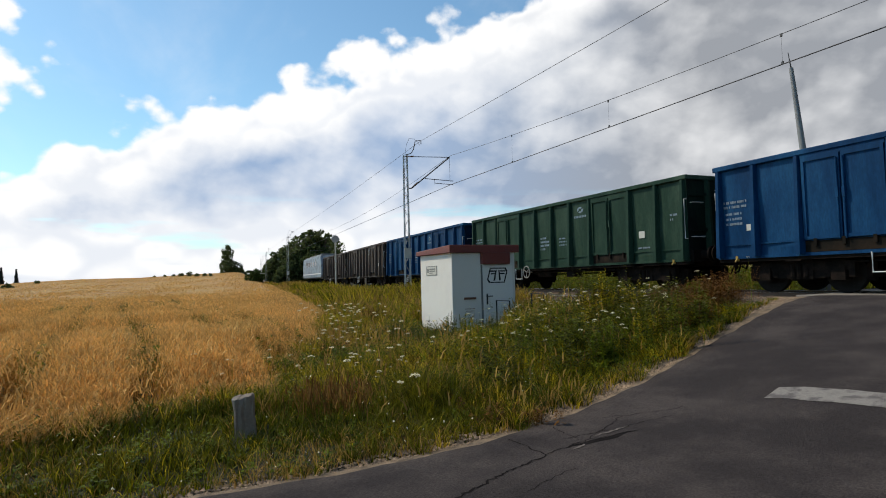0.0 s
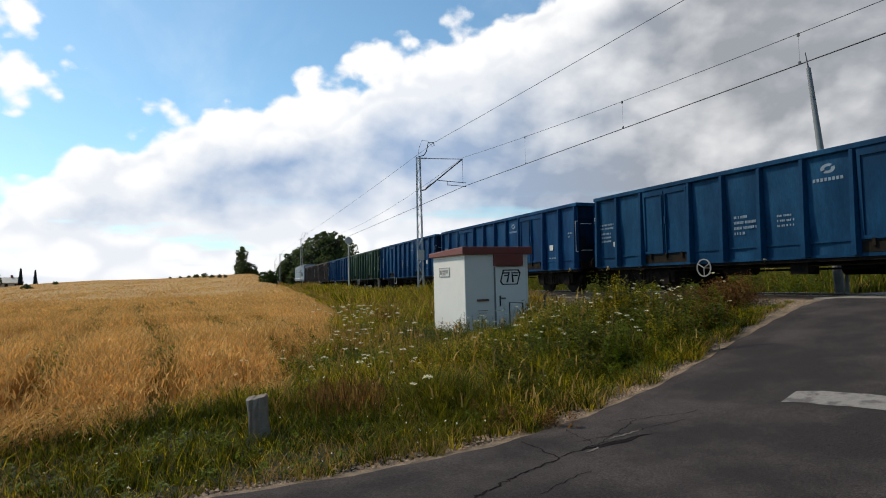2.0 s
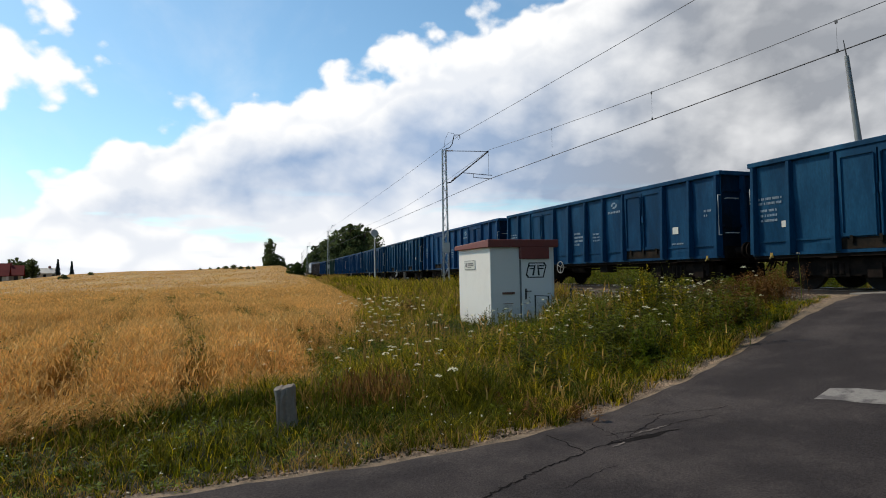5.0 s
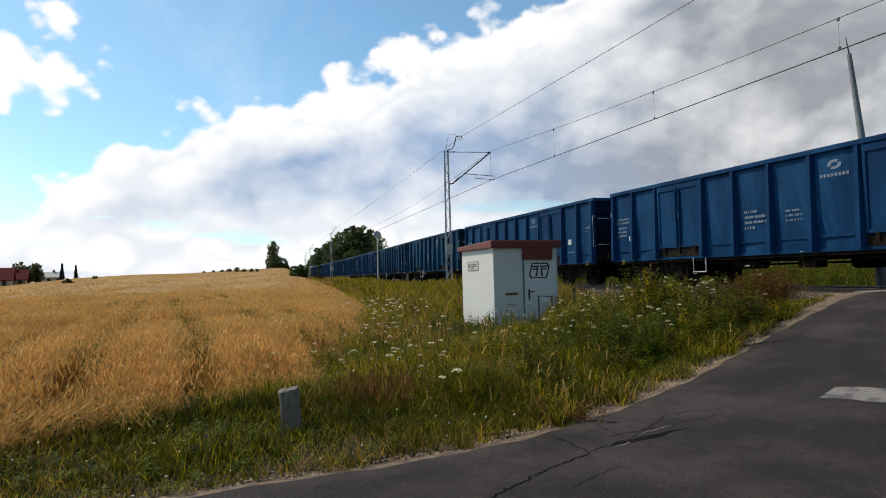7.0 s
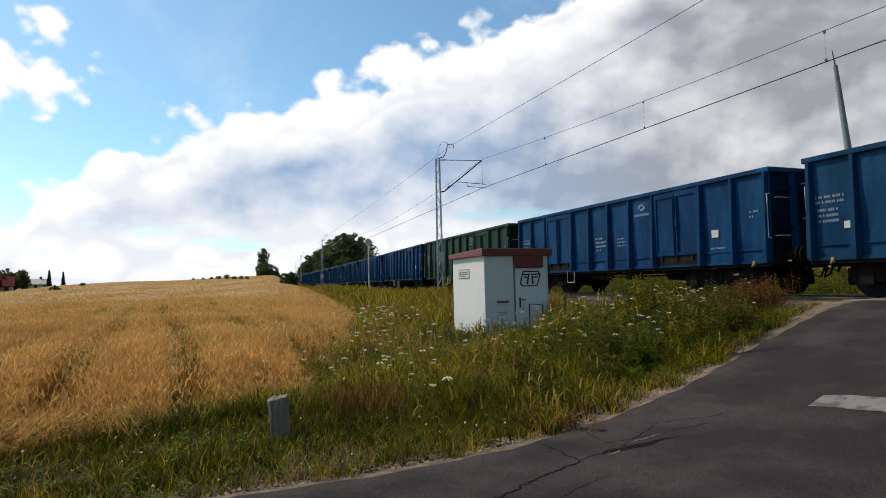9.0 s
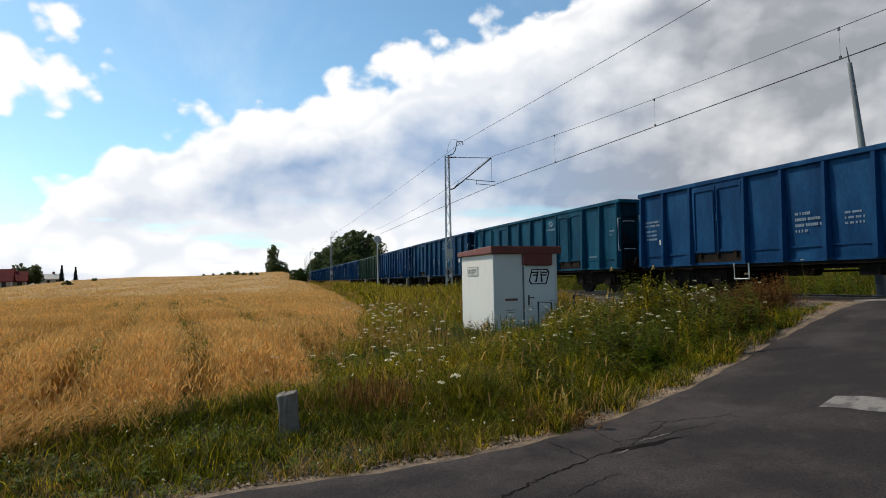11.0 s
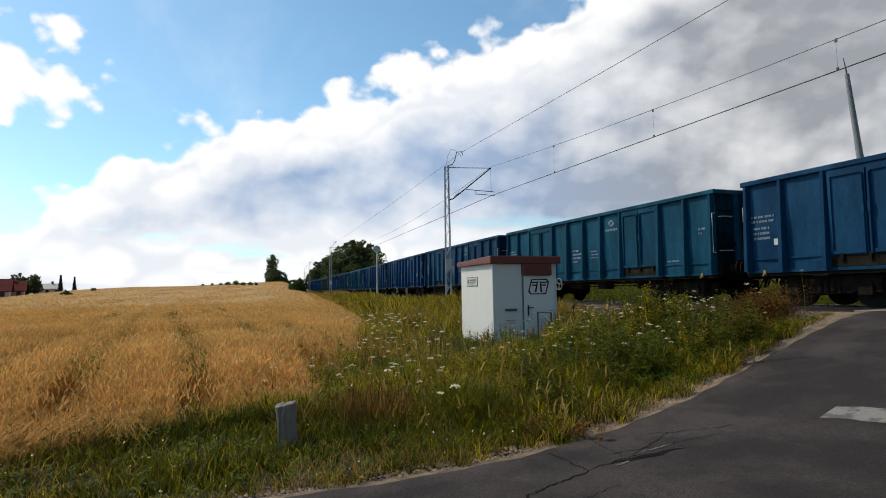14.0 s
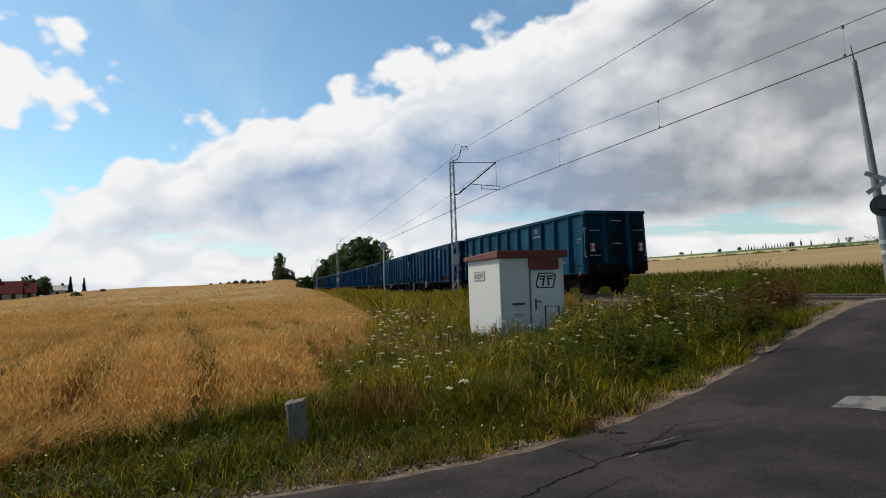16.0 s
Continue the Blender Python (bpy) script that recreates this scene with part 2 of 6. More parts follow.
M = {
    "asphalt": paint("asphalt", (0.043, 0.036, 0.036), 0.9, 0.95, 1.1, 60, 1.0, second=(0.066, 0.055, 0.052), amount=0.9, cut=(0.42, 0.62), depth=0.02, spec=0.1, stain=0.16),
    "tar": paint("tar", (0.014, 0.012, 0.012), 0.95, 0.3, 6, 80, 0.4, spec=0.03),
    "scrape": paint("worn_asphalt", (0.14, 0.12, 0.11), 0.9, 0.4, 9, 80, 0.4, spec=0.1),
    "marking": paint("road_paint", (0.23, 0.21, 0.19), 0.8, 0.3, 6, 90, 0.5, second=(0.06, 0.05, 0.05), amount=0.9, cut=(0.46, 0.62)),
    "gravel": paint("gravel", (0.105, 0.074, 0.046), 0.95, 0.7, 6, 26, 1.0, island=0.6, second=(0.10, 0.07, 0.045), depth=0.02),
    "pebble": paint("pebbles", (0.245, 0.17, 0.11), 0.95, 0.3, 4, 30, 0.4, island=0.6),
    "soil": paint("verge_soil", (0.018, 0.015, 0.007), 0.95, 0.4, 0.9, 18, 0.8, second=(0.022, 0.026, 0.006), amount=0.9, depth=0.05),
    "field": paint("straw_field", (0.39, 0.210, 0.056), 0.9, 0.25, 0.12, 5.0, 0.9, second=(0.32, 0.21, 0.068), amount=0.8, depth=0.15),
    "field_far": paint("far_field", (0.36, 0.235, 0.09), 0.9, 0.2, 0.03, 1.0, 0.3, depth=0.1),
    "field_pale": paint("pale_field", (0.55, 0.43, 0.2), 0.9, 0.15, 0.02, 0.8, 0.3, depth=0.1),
    "meadow": paint("far_meadow", (0.10, 0.15, 0.035), 0.9, 0.25, 0.02, 0.8, 0.3, depth=0.1),
    "ballast": paint("ballast", (0.095, 0.06, 0.043), 0.95, 0.3, 2, 25, 0.9, island=0.5, second=(0.11, 0.06, 0.038), depth=0.03),
    "sleeper": paint("sleeper_concrete", (0.26, 0.24, 0.21), 0.9, 0.3, 4, 40, 0.4, single=0.15),
    "rail": paint("rail_rust", (0.10, 0.06, 0.04), 0.7, 0.3, 6, 50, 0.3),
    "railhead": paint("rail_head", (0.45, 0.45, 0.46), 0.28, 0.15, 4, 50, 0.1, metal=1.0),
    "deck": paint("deck_concrete", (0.17, 0.15, 0.13), 0.9, 0.25, 3, 40, 0.5, single=0.12),
    "plaster": paint("white_render", (0.66, 0.64, 0.61), 0.85, 0.06, 1.6, 60, 0.25, second=(0.54, 0.54, 0.52), amount=0.5, cut=(0.5, 0.75)),
    "door_white": paint("door_paint", (0.74, 0.72, 0.70), 0.55, 0.06, 2, 60, 0.12, second=(0.6, 0.6, 0.6), amount=0.4),
    "maroon": paint("maroon_sheet", (0.17, 0.035, 0.028), 0.55, 0.2, 2.5, 40, 0.15, second=(0.09, 0.03, 0.025), amount=0.6),
    "black": paint("black_metal", (0.02, 0.02, 0.022), 0.5, 0.3, 5, 50, 0.2),
    "ink": paint("black_lettering", (0.012, 0.012, 0.014), 0.6, 0.1, 5, 50, 0.0),
    "plate": paint("sign_plate", (0.52, 0.51, 0.47), 0.5, 0.1, 4, 50, 0.05),
    "grey_ink": paint("grey_lettering", (0.16, 0.16, 0.16), 0.6, 0.1, 5, 50, 0.0),
    "rust": paint("rusty_vent", (0.16, 0.075, 0.055), 0.8, 0.35, 12, 60, 0.3),
    "galv": paint("galvanised_steel", (0.42, 0.44, 0.46), 0.5, 0.2, 4, 40, 0.15, metal=0.6, second=(0.30, 0.30, 0.30), amount=0.6),
    "wire": paint("wire", (0.05, 0.05, 0.055), 0.5, 0.2, 2, 30, 0.0, metal=0.5),
    "insulator": paint("insulator", (0.16, 0.09, 0.07), 0.3, 0.2, 6, 30, 0.05),
    "concrete": paint("post_concrete", (0.23, 0.175, 0.140), 0.9, 0.25, 5, 50, 0.5, second=(0.15, 0.15, 0.13), amount=0.7, depth=0.006),
    "pole": paint("pole_steel", (0.19, 0.195, 0.205), 0.6, 0.2, 2, 40, 0.15, second=(0.22, 0.22, 0.22), amount=0.5),
    "cross_white": paint("cross_white", (0.65, 0.65, 0.63), 0.5, 0.1, 4, 40, 0.05),
    "red": paint("red_paint", (0.42, 0.03, 0.025), 0.5, 0.15, 4, 40, 0.05),
    "red_glass": paint("red_lens", (0.08, 0.01, 0.01), 0.15, 0.1, 4, 40, 0.0),
    "bogie": paint("bogie_grime", (0.009, 0.007, 0.006), 0.9, 0.4, 4, 30, 0.4, second=(0.016, 0.010, 0.008), amount=0.7, spec=0.08),
    "wheel": paint("wheel_steel", (0.011, 0.009, 0.008), 0.8, 0.3, 5, 30, 0.2, metal=0.0, spec=0.12),
    "wheel_paint": paint("worn_grey_paint", (0.27, 0.27, 0.26), 0.6, 0.3, 8, 40, 0.15, second=(0.12, 0.11, 0.10), amount=0.7),
    "steel_white": paint("white_rail_paint", (0.62, 0.62, 0.60), 0.6, 0.15, 6, 40, 0.1),
    "yellow": paint("yellow_paint", (0.30, 0.19, 0.03), 0.6, 0.15, 6, 40, 0.1),
    "letter": paint("white_lettering", (0.17, 0.22, 0.27), 0.7, 0.3, 9, 60, 0.0, second=(0.1, 0.18, 0.3), amount=0.5),
    "sill": paint("rusty_sill", (0.012, 0.010, 0.008), 0.85, 0.35, 2.5, 30, 0.3, second=(0.024, 0.015, 0.010), amount=0.8, spec=0.1),
    "inside": paint("wagon_inside", (0.05, 0.04, 0.035), 0.9, 0.4, 2, 25, 0.3),
    "glass": paint("dark_window", (0.02, 0.025, 0.03), 0.1, 0.1, 2, 20, 0.0),
    "loco": paint("loco_paint", (0.20, 0.26, 0.33), 0.5, 0.25, 1.5, 30, 0.1, second=(0.06, 0.07, 0.09), amount=0.9, cut=(0.5, 0.56)),
    "bark": paint("bark", (0.09, 0.07, 0.05), 0.95, 0.35, 2, 14, 0.8, depth=0.03, stretch=(3, 3, 0.6)),
    "leaf": paint("leaves", (0.045, 0.075, 0.018), 0.6, 0.25, 0.6, 8, 0.0, island=0.55, through_light=0.3, spec=0.12),
    "leaf_dark": paint("dark_leaves", (0.085, 0.110, 0.040), 0.65, 0.25, 0.4, 6, 0.0, island=0.5, through_light=0.35, spec=0.12),
    # far conifers: the bluish haze of distance is mixed into the colour
    "conifer": paint("needles", (0.055, 0.068, 0.062), 0.7, 0.25, 0.4, 6, 0.0, island=0.4, spec=0.12),
    "grass": paint("grass", (0.34, 0.270, 0.011), 0.6, 0.2, 0.5, 10, 0.0, island=0.9, second=(0.40, 0.28, 0.03), amount=0.8, through_light=0.52, spec=0.12),
    "dry": paint("dry_grass", (0.46, 0.28, 0.07), 0.75, 0.2, 0.6, 10, 0.0, island=0.4, second=(0.2, 0.11, 0.04), amount=0.8, through_light=0.25, spec=0.12),
    "grass_dark": paint("lush_grass", (0.078, 0.090, 0.004), 0.6, 0.25, 0.6, 10, 0.0, island=0.8, second=(0.15, 0.125, 0.010), amount=0.7, through_light=0.4, spec=0.12),
    "weed": paint("weed_leaves", (0.092, 0.118, 0.006), 0.6, 0.2, 0.8, 10, 0.0, island=0.85, through_light=0.4, spec=0.12),
    "weed_olive": paint("olive_leaves", (0.082, 0.084, 0.007), 0.6, 0.3, 0.9, 10, 0.0, island=0.9, second=(0.07, 0.08, 0.006), amount=0.9, through_light=0.4, spec=0.12),
    "red_stalk": paint("reddish_stalks", (0.20, 0.100, 0.030), 0.8, 0.25, 2, 12, 0.0, island=0.6, through_light=0.25, spec=0.1),
    "mugwort": paint("grey_green_leaves", (0.115, 0.120, 0.045), 0.7, 0.2, 1.0, 10, 0.0, island=0.7, through_light=0.3, spec=0.1),
    "dock": paint("rust_seed_heads", (0.125, 0.056, 0.012), 0.85, 0.3, 2, 12, 0.0, island=0.4, spec=0.12),
    "umbel": paint("white_umbels", (0.86, 0.80, 0.58), 0.8, 0.1, 3, 20, 0.0, island=0.2, through_light=0.3, spec=0.12),
    "wheat": paint("ripe_wheat", (0.55, 0.290, 0.070), 0.75, 0.2, 0.25, 8, 0.0, island=0.35, second=(0.46, 0.27, 0.08), amount=0.9, through_light=0.25, spec=0.12),
    "ear": paint("wheat_ears", (0.74, 0.45, 0.15), 0.8, 0.2, 0.3, 8, 0.0, island=0.35, through_light=0.2, spec=0.12),
    "roof_red": paint("red_roof", (0.105, 0.014, 0.016), 0.9, 0.25, 0.8, 6, 0.3, spec=0.1),
    "wall_far": paint("house_render", (0.55, 0.52, 0.48), 0.9, 0.12, 0.6, 5, 0.1),
    "car_white": paint("car_paint", (0.65, 0.65, 0.66), 0.35, 0.06, 1, 5, 0.0),
}


def wagon_paint(name, base, worn):
    return paint(name, base, 0.55, 0.36, 1.3, 24, 0.12, second=worn, amount=0.8, cut=(0.45, 0.7), stretch=(1, 1, 0.3), spec=0.10)


PAINTS = {
    "blue": wagon_paint("blue_wagon_paint", (0.002, 0.033, 0.102), (0.009, 0.056, 0.128)),
    "navy": wagon_paint("dark_blue_wagon_paint", (0.002, 0.034, 0.082), (0.008, 0.052, 0.102)),
    "steel": wagon_paint("faded_blue_wagon_paint", (0.002, 0.032, 0.083), (0.008, 0.050, 0.104)),
    "teal": wagon_paint("teal_wagon_paint", (0.002, 0.046, 0.088), (0.010, 0.070, 0.112)),
    "green": wagon_paint("green_wagon_paint", (0.016, 0.042, 0.028), (0.034, 0.054, 0.038)),
    "brown": wagon_paint("brown_wagon_paint", (0.06, 0.045, 0.04), (0.09, 0.075, 0.065)),
}

# end walls: the same paint, their shade put in as near-black patches
END_SHADE = (0.006, 0.006, 0.007)


def shaded_end_paint(name, base):
    return paint(name, base, 0.75, 0.36, 0.9, 24, 0.12, second=END_SHADE, amount=0.9, cut=(0.30, 0.52), stretch=(1, 1, 0.5), spec=0.08)


SHADED_ENDS = {
    "blue": shaded_end_paint("sooty_blue_paint", (0.002, 0.034, 0.100)),
    "navy": shaded_end_paint("sooty_dark_blue_paint", (0.002, 0.040, 0.096)),
    "steel": shaded_end_paint("sooty_faded_blue_paint", (0.002, 0.038, 0.094)),
    "teal": shaded_end_paint("sooty_teal_paint", (0.002, 0.056, 0.090)),
    "green": shaded_end_paint("sooty_green_paint", (0.016, 0.042, 0.028)),
    "brown": shaded_end_paint("sooty_brown_paint", (0.06, 0.045, 0.04)),
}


# ---- mesh helpers ----
def box(bm, x0, x1, y0, y1, z0, z1, m=None):
    vs = [bm.verts.new(Vector(c) if m is None else m @ Vector(c)) for c in
          ((x0, y0, z0), (x1, y0, z0), (x1, y1, z0), (x0, y1, z0), (x0, y0, z1), (x1, y0, z1), (x1, y1, z1), (x0, y1, z1))]
    for f in ((0, 3, 2, 1), (4, 5, 6, 7), (0, 1, 5, 4), (1, 2, 6, 5), (2, 3, 7, 6), (3, 0, 4, 7)):
        bm.faces.new([vs[i] for i in f])
    return bm


def tube(bm, p, q, r, r2=None, n=8, caps=True):
    p, q = Vector(p), Vector(q)
    r2 = r if r2 is None else r2
    w = (q - p).normalized()
    u = w.orthogonal().normalized()
    v = w.cross(u)
    rings = []
    for c, rr in ((p, r), (q, r2)):
        rings.append([bm.verts.new(c + (u * math.cos(t) + v * math.sin(t)) * rr) for t in [2 * math.pi * i / n for i in range(n)]])
    for i in range(n):
        bm.faces.new((rings[0][i], rings[0][(i + 1) % n], rings[1][(i + 1) % n], rings[1][i]))
    if caps:
        bm.faces.new(rings[0][::-1])
        bm.faces.new(rings[1])
    return bm


def pipe(bm, pts, r, n=6):
    """One bent round bar through points."""
    pts = [Vector(p) for p in pts]
    rings = []
    for k, p in enumerate(pts):
        w = (pts[min(k + 1, len(pts) - 1)] - pts[max(k - 1, 0)]).normalized()
        u = Vector((0, 0, 1)).cross(w)
        u = u.normalized() if u.length > 0.05 else Vector((0, 1, 0)).cross(w).normalized()
        v = w.cross(u)
        rings.append([bm.verts.new(p + (u * math.cos(t) + v * math.sin(t)) * r) for t in [2 * math.pi * i / n for i in range(n)]])
    for a0, b0 in zip(rings, rings[1:]):
        for i in range(n):
            bm.faces.new((a0[i], a0[(i + 1) % n], b0[(i + 1) % n], b0[i]))
    bm.faces.new(rings[0][::-1])
    bm.faces.new(rings[-1])
    return bm


def ring(bm, c, axis, r_in, r_out, depth, n=20):
    """A flat ring round an axis."""
    c, w = Vector(c), Vector(axis).normalized()
    u = w.orthogonal().normalized()
    v = w.cross(u)
    loops = []
    for rr, d in ((r_in, -depth / 2), (r_out, -depth / 2), (r_out, depth / 2), (r_in, depth / 2)):
        loops.append([bm.verts.new(c + (u * math.cos(t) + v * math.sin(t)) * rr + w * d) for t in [2 * math.pi * i / n for i in range(n)]])
    for k in range(4):
        a0, b0 = loops[k], loops[(k + 1) % 4]
        for i in range(n):
            bm.faces.new((a0[i], a0[(i + 1) % n], b0[(i + 1) % n], b0[i]))
    return bm


def bevelled(bm, w=0.01, seg=1):
    bmesh.ops.bevel(bm, geom=bm.edges[:], offset=w, segments=seg, affect="EDGES", profile=0.5)
    return bm


def B():
    return bmesh.new()


def part(name, bm, material, parent=None, label="", smooth_faces=False):
    me = bpy.data.meshes.new(name)
    bmesh.ops.recalc_face_normals(bm, faces=bm.faces[:])
    bm.to_mesh(me)
    bm.free()
    if smooth_faces:
        for f in me.polygons:
            f.use_smooth = True
    for mt in (material if isinstance(material, (list, tuple)) else [material]):
        me.materials.append(mt)
    ob = new(name, me)
    if parent is not None:
        ob.parent = parent
    if label:
        ob["label"] = label
    return ob


def again(ob, m, parent=None):
    """Another piece on the same mesh."""
    o = new(ob.name.split(".")[0], ob.data)
    o.parent = parent if parent is not None else ob.parent
    o.matrix_basis = m
    if "label" in ob:
        o["label"] = ob["label"]
    return o


def thing(name, m, label, category, group="", kind=""):
    e = new(name)
    e.empty_display_size = 0.2
    e.matrix_basis = m
    return tagged(e, label, category, group, kind)


def soup(name, verts, faces, mats, index=None, parent=None, smooth_faces=False):
    """One mesh from arrays: verts (n, 3), faces (m, 3) or (m, 4), material index for each face."""
    me = bpy.data.meshes.new(name)
    k = faces.shape[1]
    me.vertices.add(len(verts))
    me.vertices.foreach_set("co", np.ascontiguousarray(verts, np.float32).ravel())
    me.loops.add(faces.size)
    me.loops.foreach_set("vertex_index", np.ascontiguousarray(faces, np.int32).ravel())
    me.polygons.add(len(faces))
    me.polygons.foreach_set("loop_start", np.arange(0, faces.size, k, dtype=np.int32))
    for mt in mats:
        me.materials.append(mt)
    if index is not None:
        me.polygons.foreach_set("material_index", np.ascontiguousarray(index, np.int32))
    me.update(calc_edges=True)
    me.validate()
    me.polygons.foreach_set("use_smooth", np.full(len(me.polygons), smooth_faces))
    ob = new(name, me)
    if parent is not None:
        ob.parent = parent
    return ob


rng = np.random.default_rng(7)


# ---- ground, one sheet to the horizon ----
def spaced(lo, hi, c0, c1, fine, grow):
    """Coordinates from lo to hi, fine between c0 and c1."""
    mid = list(np.arange(c0, c1 + fine / 2, fine))
    left, right, s = [], [], fine
    x = c0
    while x > lo:
        s *= grow
        x -= s
        left.append(x)
    s, x = fine, mid[-1]
    while x < hi:
        s *= grow
        x += s
        right.append(x)
    return np.array(left[::-1] + mid + right)


def make_ground():
    xs, ys = spaced(-1600, 1800, -8, 24, 0.3, 1.07), spaced(-400, 2200, -4, 34, 0.3, 1.07)
    X, Y = np.meshgrid(xs, ys)
    Z = height(X, Y)
    R = np.hypot(X, Y)
    inside = smooth((wheat_edge(Y) - X - 0.9) / 1.4) * smooth((Y - 8.3) / 2.0) * (R < 330)
    Z = Z + inside * (0.30 + 0.35 * smooth((R - 25) / 35))
    Z = Z - inside * 0.3 * smooth((0.5 - wheel_line(X, Y)) / 0.15) * (Y < 45)
    E = X - track_x(Y)
    Z = Z + np.where((E > 24) & (E < 100) & (R < 600), 0.5, 0)
    Z += (np.sin(X * 1.7 + 3 * np.sin(Y * 0.6)) * np.sin(Y * 1.3)) * 0.03 * (np.abs(X) < 30)
    n, m = X.shape
    i = np.arange(n * m).reshape(n, m)
    q = np.stack([i[:-1, :-1], i[:-1, 1:], i[1:, 1:], i[1:, :-1]], -1).reshape(-1, 4)
    cx = (X[:-1, :-1] + X[1:, 1:]) / 2
    cy = (Y[:-1, :-1] + Y[1:, 1:]) / 2
    e = cx - track_x(cy)
    wheat = (cx < wheat_edge(cy)) & (cy > 8.6) & (np.hypot(cx, cy) < 700)
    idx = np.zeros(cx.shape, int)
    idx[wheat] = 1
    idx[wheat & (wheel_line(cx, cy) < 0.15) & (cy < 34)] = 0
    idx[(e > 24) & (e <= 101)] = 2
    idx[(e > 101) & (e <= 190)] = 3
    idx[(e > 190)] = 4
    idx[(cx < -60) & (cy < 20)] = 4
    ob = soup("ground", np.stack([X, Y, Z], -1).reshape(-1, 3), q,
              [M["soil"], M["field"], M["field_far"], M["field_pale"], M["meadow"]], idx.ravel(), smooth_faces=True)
    tagged(ob, "grassy verge and ripe grain fields rising to low hills", "ground", kind="structure")


make_ground()


# ---- road ----
def make_road():
    xs = np.concatenate([np.arange(-60, -6, 3.0), np.arange(-6, 12.41, 0.2)])
    us = np.linspace(0, 1, 25)
    X, U = np.meshgrid(xs, us)
    Y = road_left(X) - U * ROAD_W
    Y = Y + np.where(U == 0, 0.025 * np.sin(X * 3.1) * np.sin(X * 1.3 + 1) + 0.02 * np.sin(X * 9), 0)
    Z = road_z(X) + 0.02 + 0.03 * (1 - (2 * U - 1) ** 2)
    n, m = X.shape
    i = np.arange(n * m).reshape(n, m)
    q = np.stack([i[1:, :-1], i[1:, 1:], i[:-1, 1:], i[:-1, :-1]], -1).reshape(-1, 4)
    # edge skirt
    v = np.stack([X, Y, Z], -1).reshape(-1, 3)
    low = np.stack([X[0], Y[0] + 0.04, Z[0] - 0.1], -1)
    s0 = len(v)
    v = np.concatenate([v, low])
    j = np.arange(m - 1)
    q = np.concatenate([q, np.stack([i[0, :-1], i[0, 1:], s0 + j + 1, s0 + j], -1)])
    low = np.stack([X[-1], Y[-1] - 0.15, Z[-1] - 0.25], -1)
    s0 = len(v)
    v = np.concatenate([v, low])
    q = np.concatenate([q, np.stack([s0 + j, s0 + j + 1, i[-1, 1:], i[-1, :-1]], -1)])
    road = soup("road", v, q, [M["asphalt"]], smooth_faces=True)
    tagged(road, "worn grey asphalt road with cracks rising to the rails", "road", kind="structure")
    # beyond the rails
    xs = np.arange(16.7, 60, 0.8)
    X, U = np.meshgrid(xs, np.linspace(0, 1, 9))
    Y, Z = road_left(X) - U * ROAD_W, road_z(X) + 0.02
    n, m = X.shape
    i = np.arange(n * m).reshape(n, m)
    q = np.stack([i[1:, :-1], i[1:, 1:], i[:-1, 1:], i[:-1, :-1]], -1).reshape(-1, 4)
    far = soup("road_beyond", np.stack([X, Y, Z], -1).reshape(-1, 3), q, [M["asphalt"]])
    tagged(far, "grey asphalt road beyond the level crossing", "road", kind="structure")
    return road


road = make_road()


def surface(x, y):
    u = (float(road_left(x)) - y) / ROAD_W
    return float(road_z(x)) + 0.02 + 0.03 * (1 - (2 * u - 1) ** 2)


def strip(name, pts, widths, material, parent=None, label="", up=0.004):
    """A thin flat band on the road along points."""
    bm = B()
    prev = None
    for k, (x, y) in enumerate(pts):
        a0 = pts[max(0, k - 1)]
        b0 = pts[min(len(pts) - 1, k + 1)]
        d = Vector((b0[0] - a0[0], b0[1] - a0[1], 0)).normalized()
        nrm = Vector((-d.y, d.x, 0)) * widths[k] / 2
        l, r = Vector((x, y, 0)) + nrm, Vector((x, y, 0)) - nrm
        cur = [bm.verts.new((p.x, p.y, surface(p.x, p.y) + up)) for p in (l, r)]
        if prev:
            bm.faces.new((prev[0], prev[1], cur[1], cur[0]))
        prev = cur
    return part(name, bm, material, parent, label)


def wander(a0, b0, n, amp, seed):
    r = random.Random(seed)
    out = []
    for k in range(n + 1):
        t = k / n
        out.append((a0[0] + (b0[0] - a0[0]) * t + r.uniform(-amp, amp), a0[1] + (b0[1] - a0[1]) * t + r.uniform(-amp, amp)))
    return out


